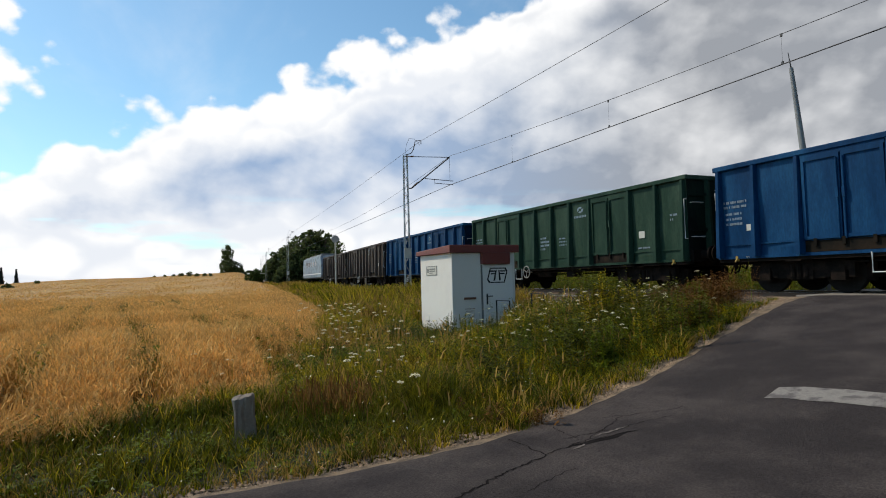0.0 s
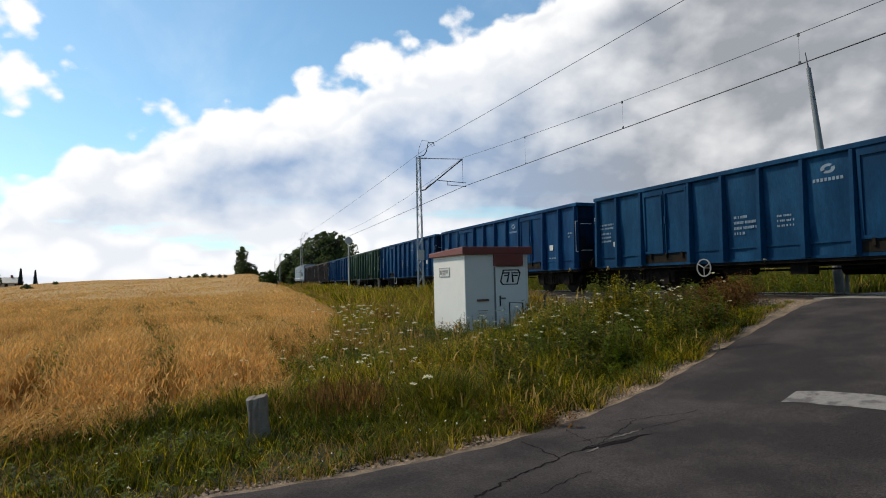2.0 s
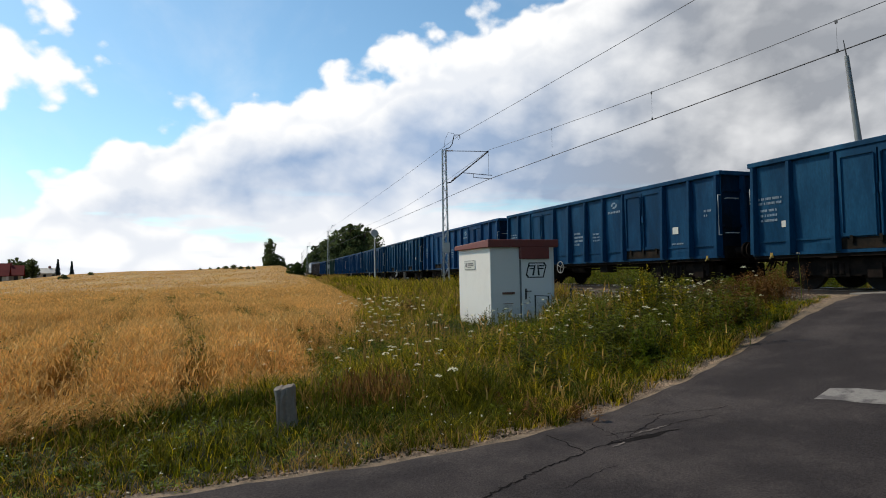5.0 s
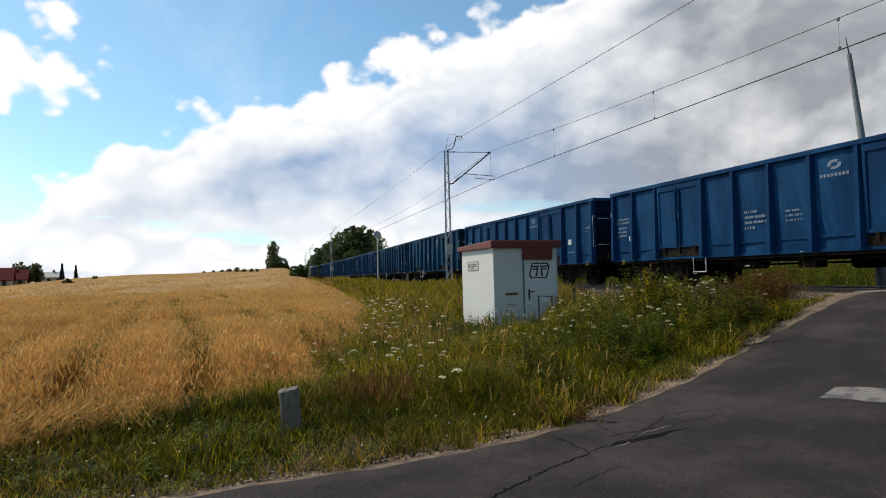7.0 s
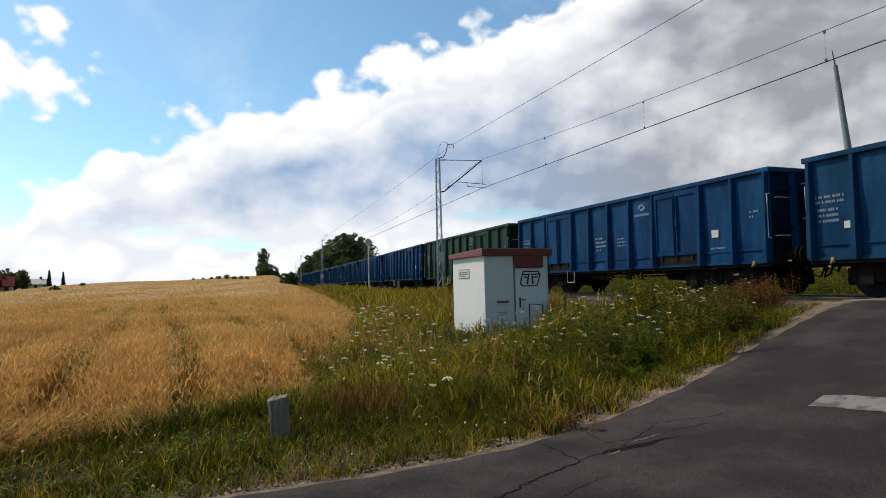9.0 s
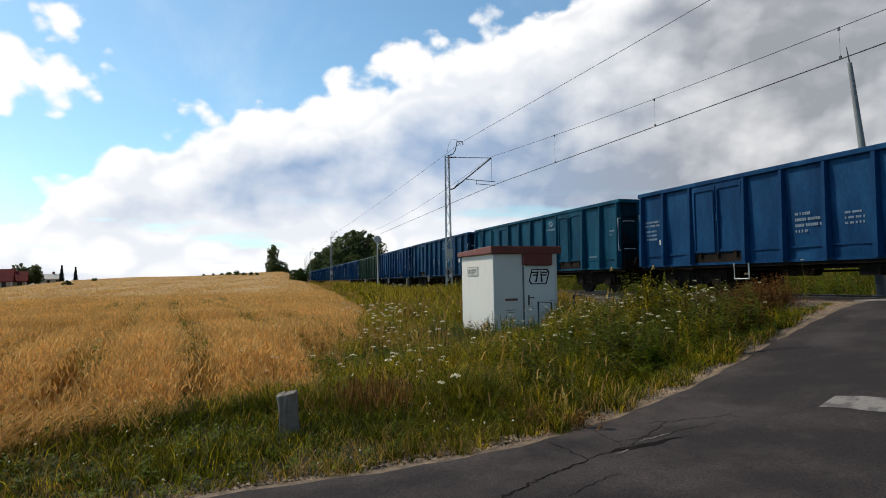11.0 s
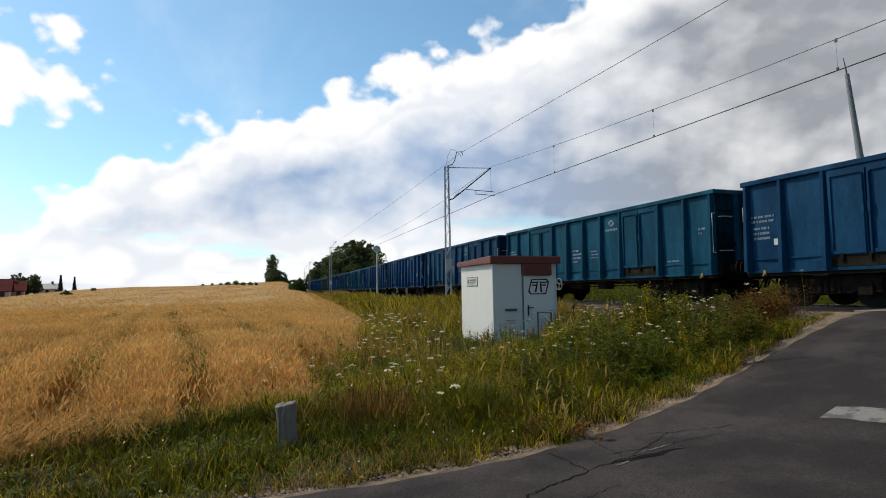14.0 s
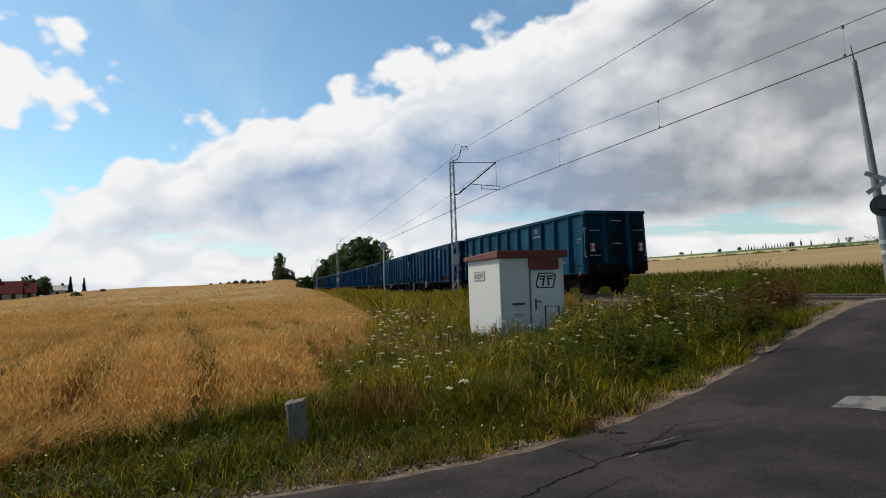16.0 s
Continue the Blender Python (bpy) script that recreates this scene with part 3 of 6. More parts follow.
def make_marks():
    bm = B()
    # stop line: worn band across the lane
    n = 16
    prev = None
    r = random.Random(4)
    for k in range(n + 1):
        t = k / n
        cx, cy = 5.88 + 0.75 * t, 4.40 - 3.1 * t
        h = 0.24
        w = 0.02 + 0.10 * (k == 0)
        l = (cx - h * 0.9 + r.uniform(-w, w), cy - h * 0.25)
        q = (cx + h * 0.9 + r.uniform(-w, w), cy + h * 0.25)
        cur = [bm.verts.new((p[0], p[1], surface(*p) + 0.005)) for p in (l, q)]
        if prev:
            bm.faces.new((prev[0], prev[1], cur[1], cur[0]))
        prev = cur
    tagged(part("stop_line", bm, M["marking"]), "worn white stop line painted on the asphalt", "road marking", kind="structure")
    cracks = [((1.5, 3.62), (1.88, 3.86), 8), ((1.88, 3.86), (2.42, 4.15), 14), ((2.42, 4.15), (2.92, 4.35), 12), ((2.92, 4.35), (2.9, 5.0), 10),
              ((2.95, 4.4), (3.47, 4.53), 10), ((3.47, 4.53), (4.1, 4.5), 12), ((3.47, 4.53), (4.3, 5.0), 14), ((2.3, 3.7), (2.9, 3.95), 10)]
    for k, (p, q, n) in enumerate(cracks):
        pts = wander(p, q, n, 0.022, k)
        r = random.Random(k)
        strip("crack", pts, [(r.uniform(0.010, 0.028) if k < 3 else r.uniform(0.008, 0.022) if k < 5 else r.uniform(0.004, 0.012)) for _ in pts], M["tar"], road, "dark crack in the asphalt", 0.003)
    patch = wander((3.2, 4.45), (4.0, 4.5), 12, 0.02, 41)
    strip("tar_patch", patch, [0.02 + 0.07 * math.sin(math.pi * k / 12) for k in range(13)], M["tar"], road, "tar repair in the asphalt", 0.002)
    for k, (p, q) in enumerate((((3.62, 4.60), (4.02, 4.64)), ((3.2, 4.36), (3.38, 4.44)))):
        pts = wander(p, q, 9, 0.012, 50 + k)
        strip("scrape", pts, [0.006 + 0.022 * math.sin(math.pi * (j + 0.5) / 10) for j in range(10)], M["scrape"], road, "pale worn scrape in the asphalt", 0.006)
    # fine branching cracks
    for k, (p, q, n) in enumerate((((3.3, 4.72), (4.6, 4.62), 18), ((4.1, 5.05), (4.9, 4.75), 12), ((3.5, 5.2), (3.42, 4.6), 10))):
        pts = wander(p, q, n, 0.03, 70 + k)
        strip("crack", pts, [0.004 + 0.004 * (j % 3) for j in range(len(pts))], M["tar"], road, "dark crack in the asphalt", 0.003)


make_marks()


def stones(name, pts, size, mat, label, category, flat=0.6):
    """Many small stones as one mesh of squashed, uneven octahedra."""
    n = len(pts)
    base = np.array([(1, 0, 0), (0, 1, 0), (-1, 0, 0), (0, -1, 0), (0, 0, flat), (0, 0, -flat)])
    v = base[None] * (size[:, None, None]) * rng.uniform(0.6, 1.3, (n, 6, 1))
    t = rng.uniform(0, 6.28, n)
    c, s = np.cos(t)[:, None], np.sin(t)[:, None]
    v = np.stack([v[..., 0] * c - v[..., 1] * s, v[..., 0] * s + v[..., 1] * c, v[..., 2]], -1) + pts[:, None]
    f = np.array([(0, 1, 4), (1, 2, 4), (2, 3, 4), (3, 0, 4), (1, 0, 5), (2, 1, 5), (3, 2, 5), (0, 3, 5)])
    f = (f[None] + (np.arange(n) * 6)[:, None, None]).reshape(-1, 3)
    return tagged(soup(name, v.reshape(-1, 3), f, [mat]), label, category, kind="stuff")


def make_shoulder():
    n = 34000
    x = rng.uniform(-2, 12.3, n)
    y = road_left(x) + rng.exponential(0.14, n) * (0.7 + np.clip(x, 0, 12) / 7) - 0.07
    z = np.maximum(height(x, y), road_z(x) - 0.03) + 0.01
    stones("shoulder_gravel", np.stack([x, y, z], -1), rng.uniform(0.008, 0.028, n), M["pebble"],
           "pale gravel shoulder along the asphalt edge", "gravel")
    n = 6000
    x = rng.uniform(9.0, 13.0, n)
    y = road_left(x) + rng.uniform(0, 1.0, n) * np.clip((x - 9) / 3, 0, 1)
    stones("crossing_gravel", np.stack([x, y, height(x, y) + 0.02], -1), rng.uniform(0.01, 0.035, n), M["pebble"],
           "pale gravel beside the level crossing", "gravel")
    bm = B()
    prev = None
    for x in np.arange(-6, 12.5, 0.25):
        w = 0.20 + 0.30 * float(smooth((x - 6) / 5))
        y = float(road_left(x))
        cur = [bm.verts.new((x, y - 0.03, float(road_z(x)) + 0.012)), bm.verts.new((x + 0.05, y + w, max(float(height(x, y + w)) + 0.035, float(road_z(x)) - 0.03)))]
        if prev:
            bm.faces.new((prev[0], prev[1], cur[1], cur[0]))
        prev = cur
    tagged(part("shoulder", bm, M["gravel"]), "dusty gravel shoulder along the asphalt", "shoulder", kind="structure")


make_shoulder()


# ---- railway ----
def along(name, section, y0, y1, step, mat, parent=None, label=""):
    """A profile (x, z) drawn along the track."""
    ys = np.arange(y0, y1, step)
    n, m = len(ys), len(section)
    sec = np.array(section)
    X = track_x(ys)[:, None] + sec[None, :, 0]
    Z = rail_z(ys)[:, None] + sec[None, :, 1]
    Y = np.repeat(ys[:, None], m, 1)
    i = np.arange(n * m).reshape(n, m)
    q = np.stack([i[:-1, :-1], i[:-1, 1:], i[1:, 1:], i[1:, :-1]], -1).reshape(-1, 4)
    ob = soup(name, np.stack([X, Y, Z], -1).reshape(-1, 3), q, [mat], parent=parent)
    if label:
        ob["label"] = label
    return ob


def make_track():
    bed = along("ballast", [(-2.9, -0.75), (-1.75, -0.22), (1.75, -0.22), (2.9, -0.75)], -60, 420, 1.0, M["ballast"])
    tagged(bed, "brown stone ballast bed of the railway", "ballast", kind="structure")
    tr = thing("railway_track", Matrix(), "single railway track with concrete sleepers and worn rails", "railway track", kind="structure")
    for sx in (-0.7525, 0.7525):
        along("rail", [(sx - 0.07, -0.17), (sx - 0.06, -0.15), (sx - 0.01, -0.13), (sx - 0.01, -0.045), (sx - 0.034, -0.035), (sx - 0.034, -0.003),
                       (sx + 0.034, -0.003), (sx + 0.034, -0.035), (sx + 0.01, -0.045), (sx + 0.01, -0.13), (sx + 0.06, -0.15), (sx + 0.07, -0.17)],
              -60, 420, 1.0, M["rail"], tr, "rusty rail")
        along("rail_head", [(sx - 0.03, -0.002), (sx - 0.025, 0.0), (sx + 0.025, 0.0), (sx + 0.03, -0.002)], -60, 420, 1.0, M["railhead"], tr, "polished running surface")
    bm = B()
    box(bm, -1.25, 1.25, -0.13, 0.13, -0.36, -0.185)
    bevelled(bm, 0.02)
    first = part("sleeper", bm, M["sleeper"], tr)
    first.matrix_basis = on_track(-20)
    for k in range(1, 200):
        again(first, on_track(-20 + 0.62 * k))
    n = 9000
    y = rng.uniform(10, 45, n)
    u = rng.uniform(-2.7, 1.6, n)
    z = rail_z(y) - 0.21 - np.maximum(0, np.abs(u) - 1.75) * 0.46
    stones("ballast_stones", np.stack([track_x(y) + u, y, z], -1), rng.uniform(0.02, 0.05, n), M["ballast"], "loose brown ballast stones beside the rails", "ballast", 0.7)
    # concrete deck of the crossing
    deck = thing("crossing_deck", Matrix(), "weathered concrete slabs of the level crossing between rails", "crossing deck", kind="structure")
    for x0, x1 in ((-2.1, -0.86), (-0.64, 0.64), (0.86, 2.15)):
        for k in range(6):
            yc = float(road_left(TRACK_X + (x0 + x1) / 2)) - 0.3 - 1.1 * k
            bm = B()
            box(bm, x0, x1, -0.54, 0.54, -0.14, -0.005)
            bevelled(bm, 0.012)
            p = part("slab", bm, M["deck"], deck)
            p.matrix_basis = pose(TRACK_X, yc, TRACK_Z)


make_track()


# ---- wagons ----
L2, TOP, FLOOR, HW = 6.52, 3.30, 0.88, 1.31
BAYS = [1, 1, 2, 1, 1, 1, 1, 2, 1, 1]


def bay_edges(bays):
    unit = 2 * L2 / (sum(1.72 if b == 2 else 1 for b in bays))
    y, out = -L2, []
    for b in bays:
        w = unit * (1.72 if b == 2 else 1)
        out.append((y, y + w, b))
        y += w
    return out


def wheelset(parent, y):
    bm = B()
    for sx in (-0.75, 0.75):
        tube(bm, (sx - 0.065, 0, 0), (sx + 0.065, 0, 0), 0.46, None, 28)
        tube(bm, (sx - 0.075 if sx < 0 else sx - 0.1, 0, 0), (sx + 0.1 if sx < 0 else sx + 0.075, 0, 0), 0.2, None, 14)
        for k in range(3):
            a0 = k * 2.094
            tube(bm, (sx + math.copysign(0.07, sx), 0.3 * math.cos(a0), 0.3 * math.sin(a0)),
                 (sx + math.copysign(0.078, sx), 0.3 * math.cos(a0), 0.3 * math.sin(a0)), 0.05, None, 8)
    tube(bm, (-1.0, 0, 0), (1.0, 0, 0), 0.08, None, 10)
    ob = part("wheelset", bm, M["wheel"], parent)
    ob.matrix_basis = pose(0, y, 0.46)
    return ob


def bogie(parent, y):
    bm = B()
    for sx in (-1.0, 1.0):
        box(bm, sx - 0.07, sx + 0.07, -1.25, 1.25, 0.52, 0.72)
        box(bm, sx - 0.08, sx + 0.08, -0.32, 0.32, 0.32, 0.86)
        for ay in (-0.9, 0.9):
            box(bm, sx - 0.11, sx + 0.11, ay - 0.16, ay + 0.16, 0.3, 0.62)
            box(bm, sx - 0.06, sx + 0.06, ay - 0.34, ay - 0.2, 0.36, 0.6)
            box(bm, sx - 0.06, sx + 0.06, ay + 0.2, ay + 0.34, 0.36, 0.6)
        for k in (-0.16, 0.0, 0.16):
            tube(bm, (sx * 1.06, k, 0.38), (sx * 1.06, k, 0.66), 0.07, None, 8)
    box(bm, -1.0, 1.0, -0.25, 0.25, 0.55, 0.9)
    # cast side frames between the axle boxes, brake beams and blocks
    for sx in (-1.0, 1.0):
        lo = [(-1.12, 0.56), (-0.55, 0.34), (0.55, 0.34), (1.12, 0.56), (1.05, 0.76), (-1.05, 0.76)]
        rims = [[bm.verts.new((sx + d, yy, zz)) for yy, zz in lo] for d in (-0.05, 0.05)]
        bm.faces.new(rims[0])
        bm.faces.new(rims[1][::-1])
        for i in range(6):
            bm.faces.new((rims[0][i], rims[0][(i + 1) % 6], rims[1][(i + 1) % 6], rims[1][i]))
    for ay in (-0.36, 0.36, -1.42, 1.42):
        box(bm, -0.85, 0.85, ay - 0.06, ay + 0.06, 0.34, 0.5)
        for sx in (-0.75, 0.75):
            box(bm, sx - 0.07, sx + 0.07, ay - 0.07, ay + 0.07, 0.28, 0.66)
    ob = part("bogie", bm, M["bogie"], parent, "grimy black two-axle bogie")
    ob.matrix_basis = pose(0, y, 0)
    for ay in (-0.9, 0.9):
        wheelset(ob, ay)
    return ob


def lettering(side, edges, paint_mat, root):
    """Bars and plates in the places of the writing; side: -1 or 1."""
    x = side * (HW + 0.004)

    def bars(yc, z0, widths, h=0.075, gap=0.05, mat=None, name="lettering"):
        bm = B()
        for k, row in enumerate(widths):
            y = yc
            z = z0 - k * (h + gap)
            for w, on in row:
                if on:
                    box(bm, min(x, x + side * 0.003), max(x, x + side * 0.003), y - w, y, z - h, z)
                y -= w
        o = part(name, bm, mat or M["letter"], root)
        if name == "lettering":
            o["kind"] = "stuff"

    r = random.Random(11)

    def words(n, total):
        row = []
        left = total
        for _ in range(n):
            w = r.choice((0.022, 0.03, 0.03, 0.036))
            if left - w < 0:
                break
            gap = r.choice((0.012, 0.012, 0.012, 0.05))
            row += [(w, True), (gap, False)]
            left -= w + gap
        return row

    # front end: data block, box and a white square
    a0, b0, _ = edges[-1]
    bars(b0 - 0.2, 2.35, [words(18, 0.75) for _ in range(2)], 0.06, 0.06)
    bars(b0 - 0.25, 2.05, [words(12, 0.5) for _ in range(3)], 0.06, 0.07)
    bars(b0 - 0.85, 1.72, [[(0.16, True)]], 0.16, mat=M["plate"], name="white_plate")
    # number block
    a0, b0, _ = edges[5]
    bars(b0 - 0.3, 2.05, [words(12, 0.45), words(18, 0.7), words(18, 0.7), words(9, 0.35)], 0.07, 0.07)
    a0, b0, _ = edges[4]
    bars(b0 - 0.4, 1.95, [words(12, 0.45) for _ in range(3)], 0.05, 0.07)
    # round company mark and its line of writing, as plain shapes
    a0, b0, _ = edges[3]
    yc = (a0 + b0) / 2
    bm = B()
    for s in (1, -1):
        pts = []
        for k in range(9):
            t = -0.4 + k * 0.33
            pts.append((yc + s * 0.17 * math.cos(t), 2.86 + s * 0.11 * math.sin(t)))
        for (p0, q0), (p1, q1) in zip(pts, pts[1:]):
            vs = [bm.verts.new((x + side * 0.003, yy, zz)) for yy, zz in ((p0, q0), (p1, q1), (yc + (p1 - yc) * 0.45, 2.86 + (q1 - 2.86) * 0.45), (yc + (p0 - yc) * 0.45, 2.86 + (q0 - 2.86) * 0.45))]
            bm.faces.new(vs)
    part("company_mark", bm, M["letter"], root)
    bars(yc + 0.36, 2.66, [[(0.06, True), (0.03, False)] * 8], 0.075)
    # plates low on the side
    a0, b0, _ = edges[1]
    if paint_mat is not PAINTS["teal"]:
        bars(b0 - 0.35, 1.85, [[(0.24, True)]], 0.21, mat=M["plate"], name="white_plate")
    bars(b0 - 0.3, 1.36, [words(12, 0.5)], 0.05)
    a0, b0, _ = edges[0]
    bars(b0 - 0.5, 2.25, [words(9, 0.3), words(6, 0.2)], 0.06, 0.07)


def make_wagon(name, colour, label, bays=BAYS):
    P = PAINTS[colour]
    w = thing(name, Matrix(), label, "freight wagon", "open wagons of the train")
    edges = bay_edges(bays)
    # shell: four walls and a floor, dented a little
    bm = B()
    t = 0.05
    for s in (-1, 1):
        rows = []
        for zz in (FLOOR, FLOOR + 0.22, 1.9, 2.6, TOP - 0.05):
            row = []
            for k in range(53):
                y = -L2 + 2 * L2 * k / 52
                d = 0.012 * math.sin(y * 2.7 + zz * 2.3) + 0.008 * math.sin(y * 6.1 - zz * 4.0 + len(colour))
                d = d if FLOOR + 0.1 < zz < TOP - 0.1 and 0 < k < 52 else 0
                row.append(bm.verts.new((s * (HW - 0.012 + d), y, zz)))
            rows.append(row)
        for r0, r1 in zip(rows, rows[1:]):
            for k in range(52):
                bm.faces.new((r0[k], r0[k + 1], r1[k + 1], r1[k]))
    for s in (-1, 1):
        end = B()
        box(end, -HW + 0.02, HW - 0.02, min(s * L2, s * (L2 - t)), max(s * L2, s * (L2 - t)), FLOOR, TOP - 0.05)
        # the end wall's shade is in its paint
        part("end_wall", end, SHADED_ENDS[colour], w, "end wall with its shade painted in dark patches")
    part("shell", bm, P, w)
    bm = B()
    for s in (-1, 1):
        box(bm, min(s * (HW - 0.08), s * (HW - 0.05)), max(s * (HW - 0.08), s * (HW - 0.05)), -L2 + t, L2 - t, FLOOR + 0.02, TOP - 0.06)
    box(bm, -HW + 0.05, HW - 0.05, -L2 + t, L2 - t, FLOOR, FLOOR + 0.05)
    part("inner_lining", bm, M["inside"], w, "rusty dark inside of the wagon")
    # top rim
    bm = B()
    for s in (-1, 1):
        box(bm, min(s * (HW - 0.06), s * (HW + 0.08)), max(s * (HW - 0.06), s * (HW + 0.08)), -L2 - 0.06, L2 + 0.06, TOP - 0.13, TOP)
        box(bm, -HW + 0.061, HW - 0.061, min(s * (L2 - 0.08), s * (L2 + 0.06)), max(s * (L2 - 0.08), s * (L2 + 0.06)), TOP - 0.13, TOP)
    bevelled(bm, 0.018)
    part("top_rim", bm, P, w)
    # sole bar
    bm = B()
    for s in (-1, 1):
        box(bm, min(s * (HW - 0.1), s * (HW + 0.03)), max(s * (HW - 0.1), s * (HW + 0.03)), -L2, L2, FLOOR - 0.02, FLOOR + 0.05)
    part("sole_bar", bm, P, w)
    # posts
    bm = B()
    vs = []
    for z, d, h in ((FLOOR + 0.02, 0.18, 0.055), (FLOOR + 0.5, 0.17, 0.05), (TOP - 0.13, 0.10, 0.04)):
        vs.append([bm.verts.new(c) for c in ((0, -h - 0.03, z), (d, -h, z), (d, h, z), (0, h + 0.03, z))])
    for p, q in zip(vs, vs[1:]):
        for k in range(3):
            bm.faces.new((p[k], p[k + 1], q[k + 1], q[k]))
    bm.faces.new(vs[0][::-1])
    bm.faces.new(vs[-1])
    post = part("post", bm, P, w)
    first = True
    for s in (-1, 1):
        for k, (a0, b0, n) in enumerate(edges):
            m = pose(s * HW, a0 if k else a0 + 0.1, 0, 0, 0, 180 if s < 0 else 0)
            if first:
                post.matrix_basis, first = m, False
            else:
                again(post, m)
        again(post, pose(s * HW, L2 - 0.1, 0, 0, 0, 180 if s < 0 else 0))
    # end posts and end ribs
    for s in (-1, 1):
        for px in (-0.55, 0.55):
            again(post, pose(px, s * L2, 0, 0, 0, 90 if s > 0 else -90))
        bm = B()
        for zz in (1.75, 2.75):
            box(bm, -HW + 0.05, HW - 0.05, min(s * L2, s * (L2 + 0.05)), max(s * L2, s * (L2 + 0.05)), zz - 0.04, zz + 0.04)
        # ribs take the end wall's paint with the shade in it
        part("end_rib", bm, SHADED_ENDS[colour], w)
        # grab bars of the end wall
        for px, zz in ((-0.98, 2.52), (0.0, 2.9), (0.0, 2.0), (0.98, 2.52), (-0.98, 1.55)):
            bm = B()
            y = s * (L2 + 0.1)
            pipe(bm, [(px - 0.2, s * L2, zz), (px - 0.2, y, zz), (px + 0.2, y, zz), (px + 0.2, s * L2, zz)], 0.012, 5)
            part("grab_bar", bm, M["steel_white"], w, "white grab bar")
    # ledge low on each bay, doors
    for s in (-1, 1):
        for a0, b0, n in edges:
            if n == 1:
                bm = B()
                box(bm, min(s * HW, s * (HW + 0.025)), max(s * HW, s * (HW + 0.025)), a0 + 0.08, b0 - 0.08, FLOOR + 0.32, FLOOR + 0.36)
                part("ledge", bm, P, w)
                continue
            mid = (a0 + b0) / 2
            for y0, y1 in ((a0 + 0.1, mid - 0.02), (mid + 0.02, b0 - 0.1)):
                bm = B()
                X = lambda d: (min(s * HW, s * (HW + d)), max(s * HW, s * (HW + d)))
                z0, z1 = FLOOR + 0.34, TOP - 0.22
                box(bm, *X(0.03), y0, y1, z0, z1)
                for q in ((y0, y0 + 0.07, z0, z1), (y1 - 0.07, y1, z0, z1), (y0 + 0.07, y1 - 0.07, z0, z0 + 0.08), (y0 + 0.07, y1 - 0.07, z1 - 0.08, z1)):
                    box(bm, s * (HW + 0.03) if s > 0 else -HW - 0.065, HW + 0.065 if s > 0 else -HW - 0.03, *q)
                door = part("door_leaf", bm, P, w)
                bm = B()
                yh = y1 - 0.05 if y1 < mid else y0 + 0.05
                tube(bm, (s * (HW + 0.085), yh, z0 - 0.02), (s * (HW + 0.085), yh, z1 - 0.1), 0.018, None, 6)
                box(bm, min(s * (HW + 0.07), s * (HW + 0.12)), max(s * (HW + 0.07), s * (HW + 0.12)), yh - 0.03, yh + 0.03, 2.1, 2.32)
                part("locking_bar", bm, P, door)
            bm = B()
            box(bm, min(s * HW, s * (HW + 0.02)), max(s * HW, s * (HW + 0.02)), a0 + 0.09, b0 - 0.09, FLOOR + 0.06, FLOOR + 0.31)
            for yy in (a0 + 0.35, mid, b0 - 0.35):
                box(bm, min(s * (HW + 0.02), s * (HW + 0.07)), max(s * (HW + 0.02), s * (HW + 0.07)), yy - 0.035, yy + 0.035, FLOOR + 0.2, FLOOR + 0.36)
            part("door_sill", bm, M["sill"], w, "rusty brown sill plate with hinges")
            bm = B()
            box(bm, min(s * HW, s * (HW + 0.05)), max(s * HW, s * (HW + 0.05)), a0 + 0.08, b0 - 0.08, TOP - 0.22, TOP - 0.13)
            part("lintel", bm, P, w)
        lettering(s, edges, P, w)
    # underframe
    bm = B()
    box(bm, -0.5, 0.5, -L2 - 0.1, L2 + 0.1, 0.72, FLOOR + 0.2)
    for s in (-1, 1):
        box(bm, -1.25, 1.25, min(s * (L2 - 0.3), s * (L2 + 0.1)), max(s * (L2 - 0.3), s * (L2 + 0.1)), 0.86, FLOOR + 0.3)
        box(bm, -1.3, 1.3, s * 4.5 - 0.2, s * 4.5 + 0.2, 0.75, FLOOR - 0.02)
        box(bm, min(s * 1.15, s * 1.3), max(s * 1.15, s * 1.3), -L2, L2, 0.78, FLOOR - 0.021)
    part("underframe", bm, M["bogie"], w)
    bm = B()
    tube(bm, (-0.9, 0.6, 0.68), (-0.9, 1.5, 0.68), 0.17, None, 14)
    tube(bm, (0.7, -1.6, 0.66), (0.7, -0.7, 0.66), 0.2, None, 14)
    box(bm, -1.15, -0.75, -1.0, -0.55, 0.5, 0.86)
    pipe(bm, [(-1.1, -3.2, 0.7), (-1.1, 3.2, 0.7)], 0.025, 6)
    pipe(bm, [(-0.6, -2.2, 0.62), (-0.6, 2.4, 0.62)], 0.03, 6)
    part("brake_gear", bm, M["bogie"], w)
    for s in (-1, 1):
        bogie(w, s * 4.5)
        bm = B()
        tube(bm, (0, s * L2, 1.03), (0, s * (L2 + 0.42), 1.03), 0.06, None, 8)
        pipe(bm, [(0.1, s * (L2 + 0.2), 1.0), (0.1, s * (L2 + 0.35), 0.6), (0.05, s * (L2 + 0.45), 0.7)], 0.03, 6)
        pipe(bm, [(-0.3, s * (L2 + 0.1), 0.95), (-0.32, s * (L2 + 0.25), 0.55), (-0.25, s * (L2 + 0.45), 0.48), (-0.1, s * (L2 + 0.48), 0.75)], 0.024, 6)
        part("coupler", bm, M["bogie"], w)
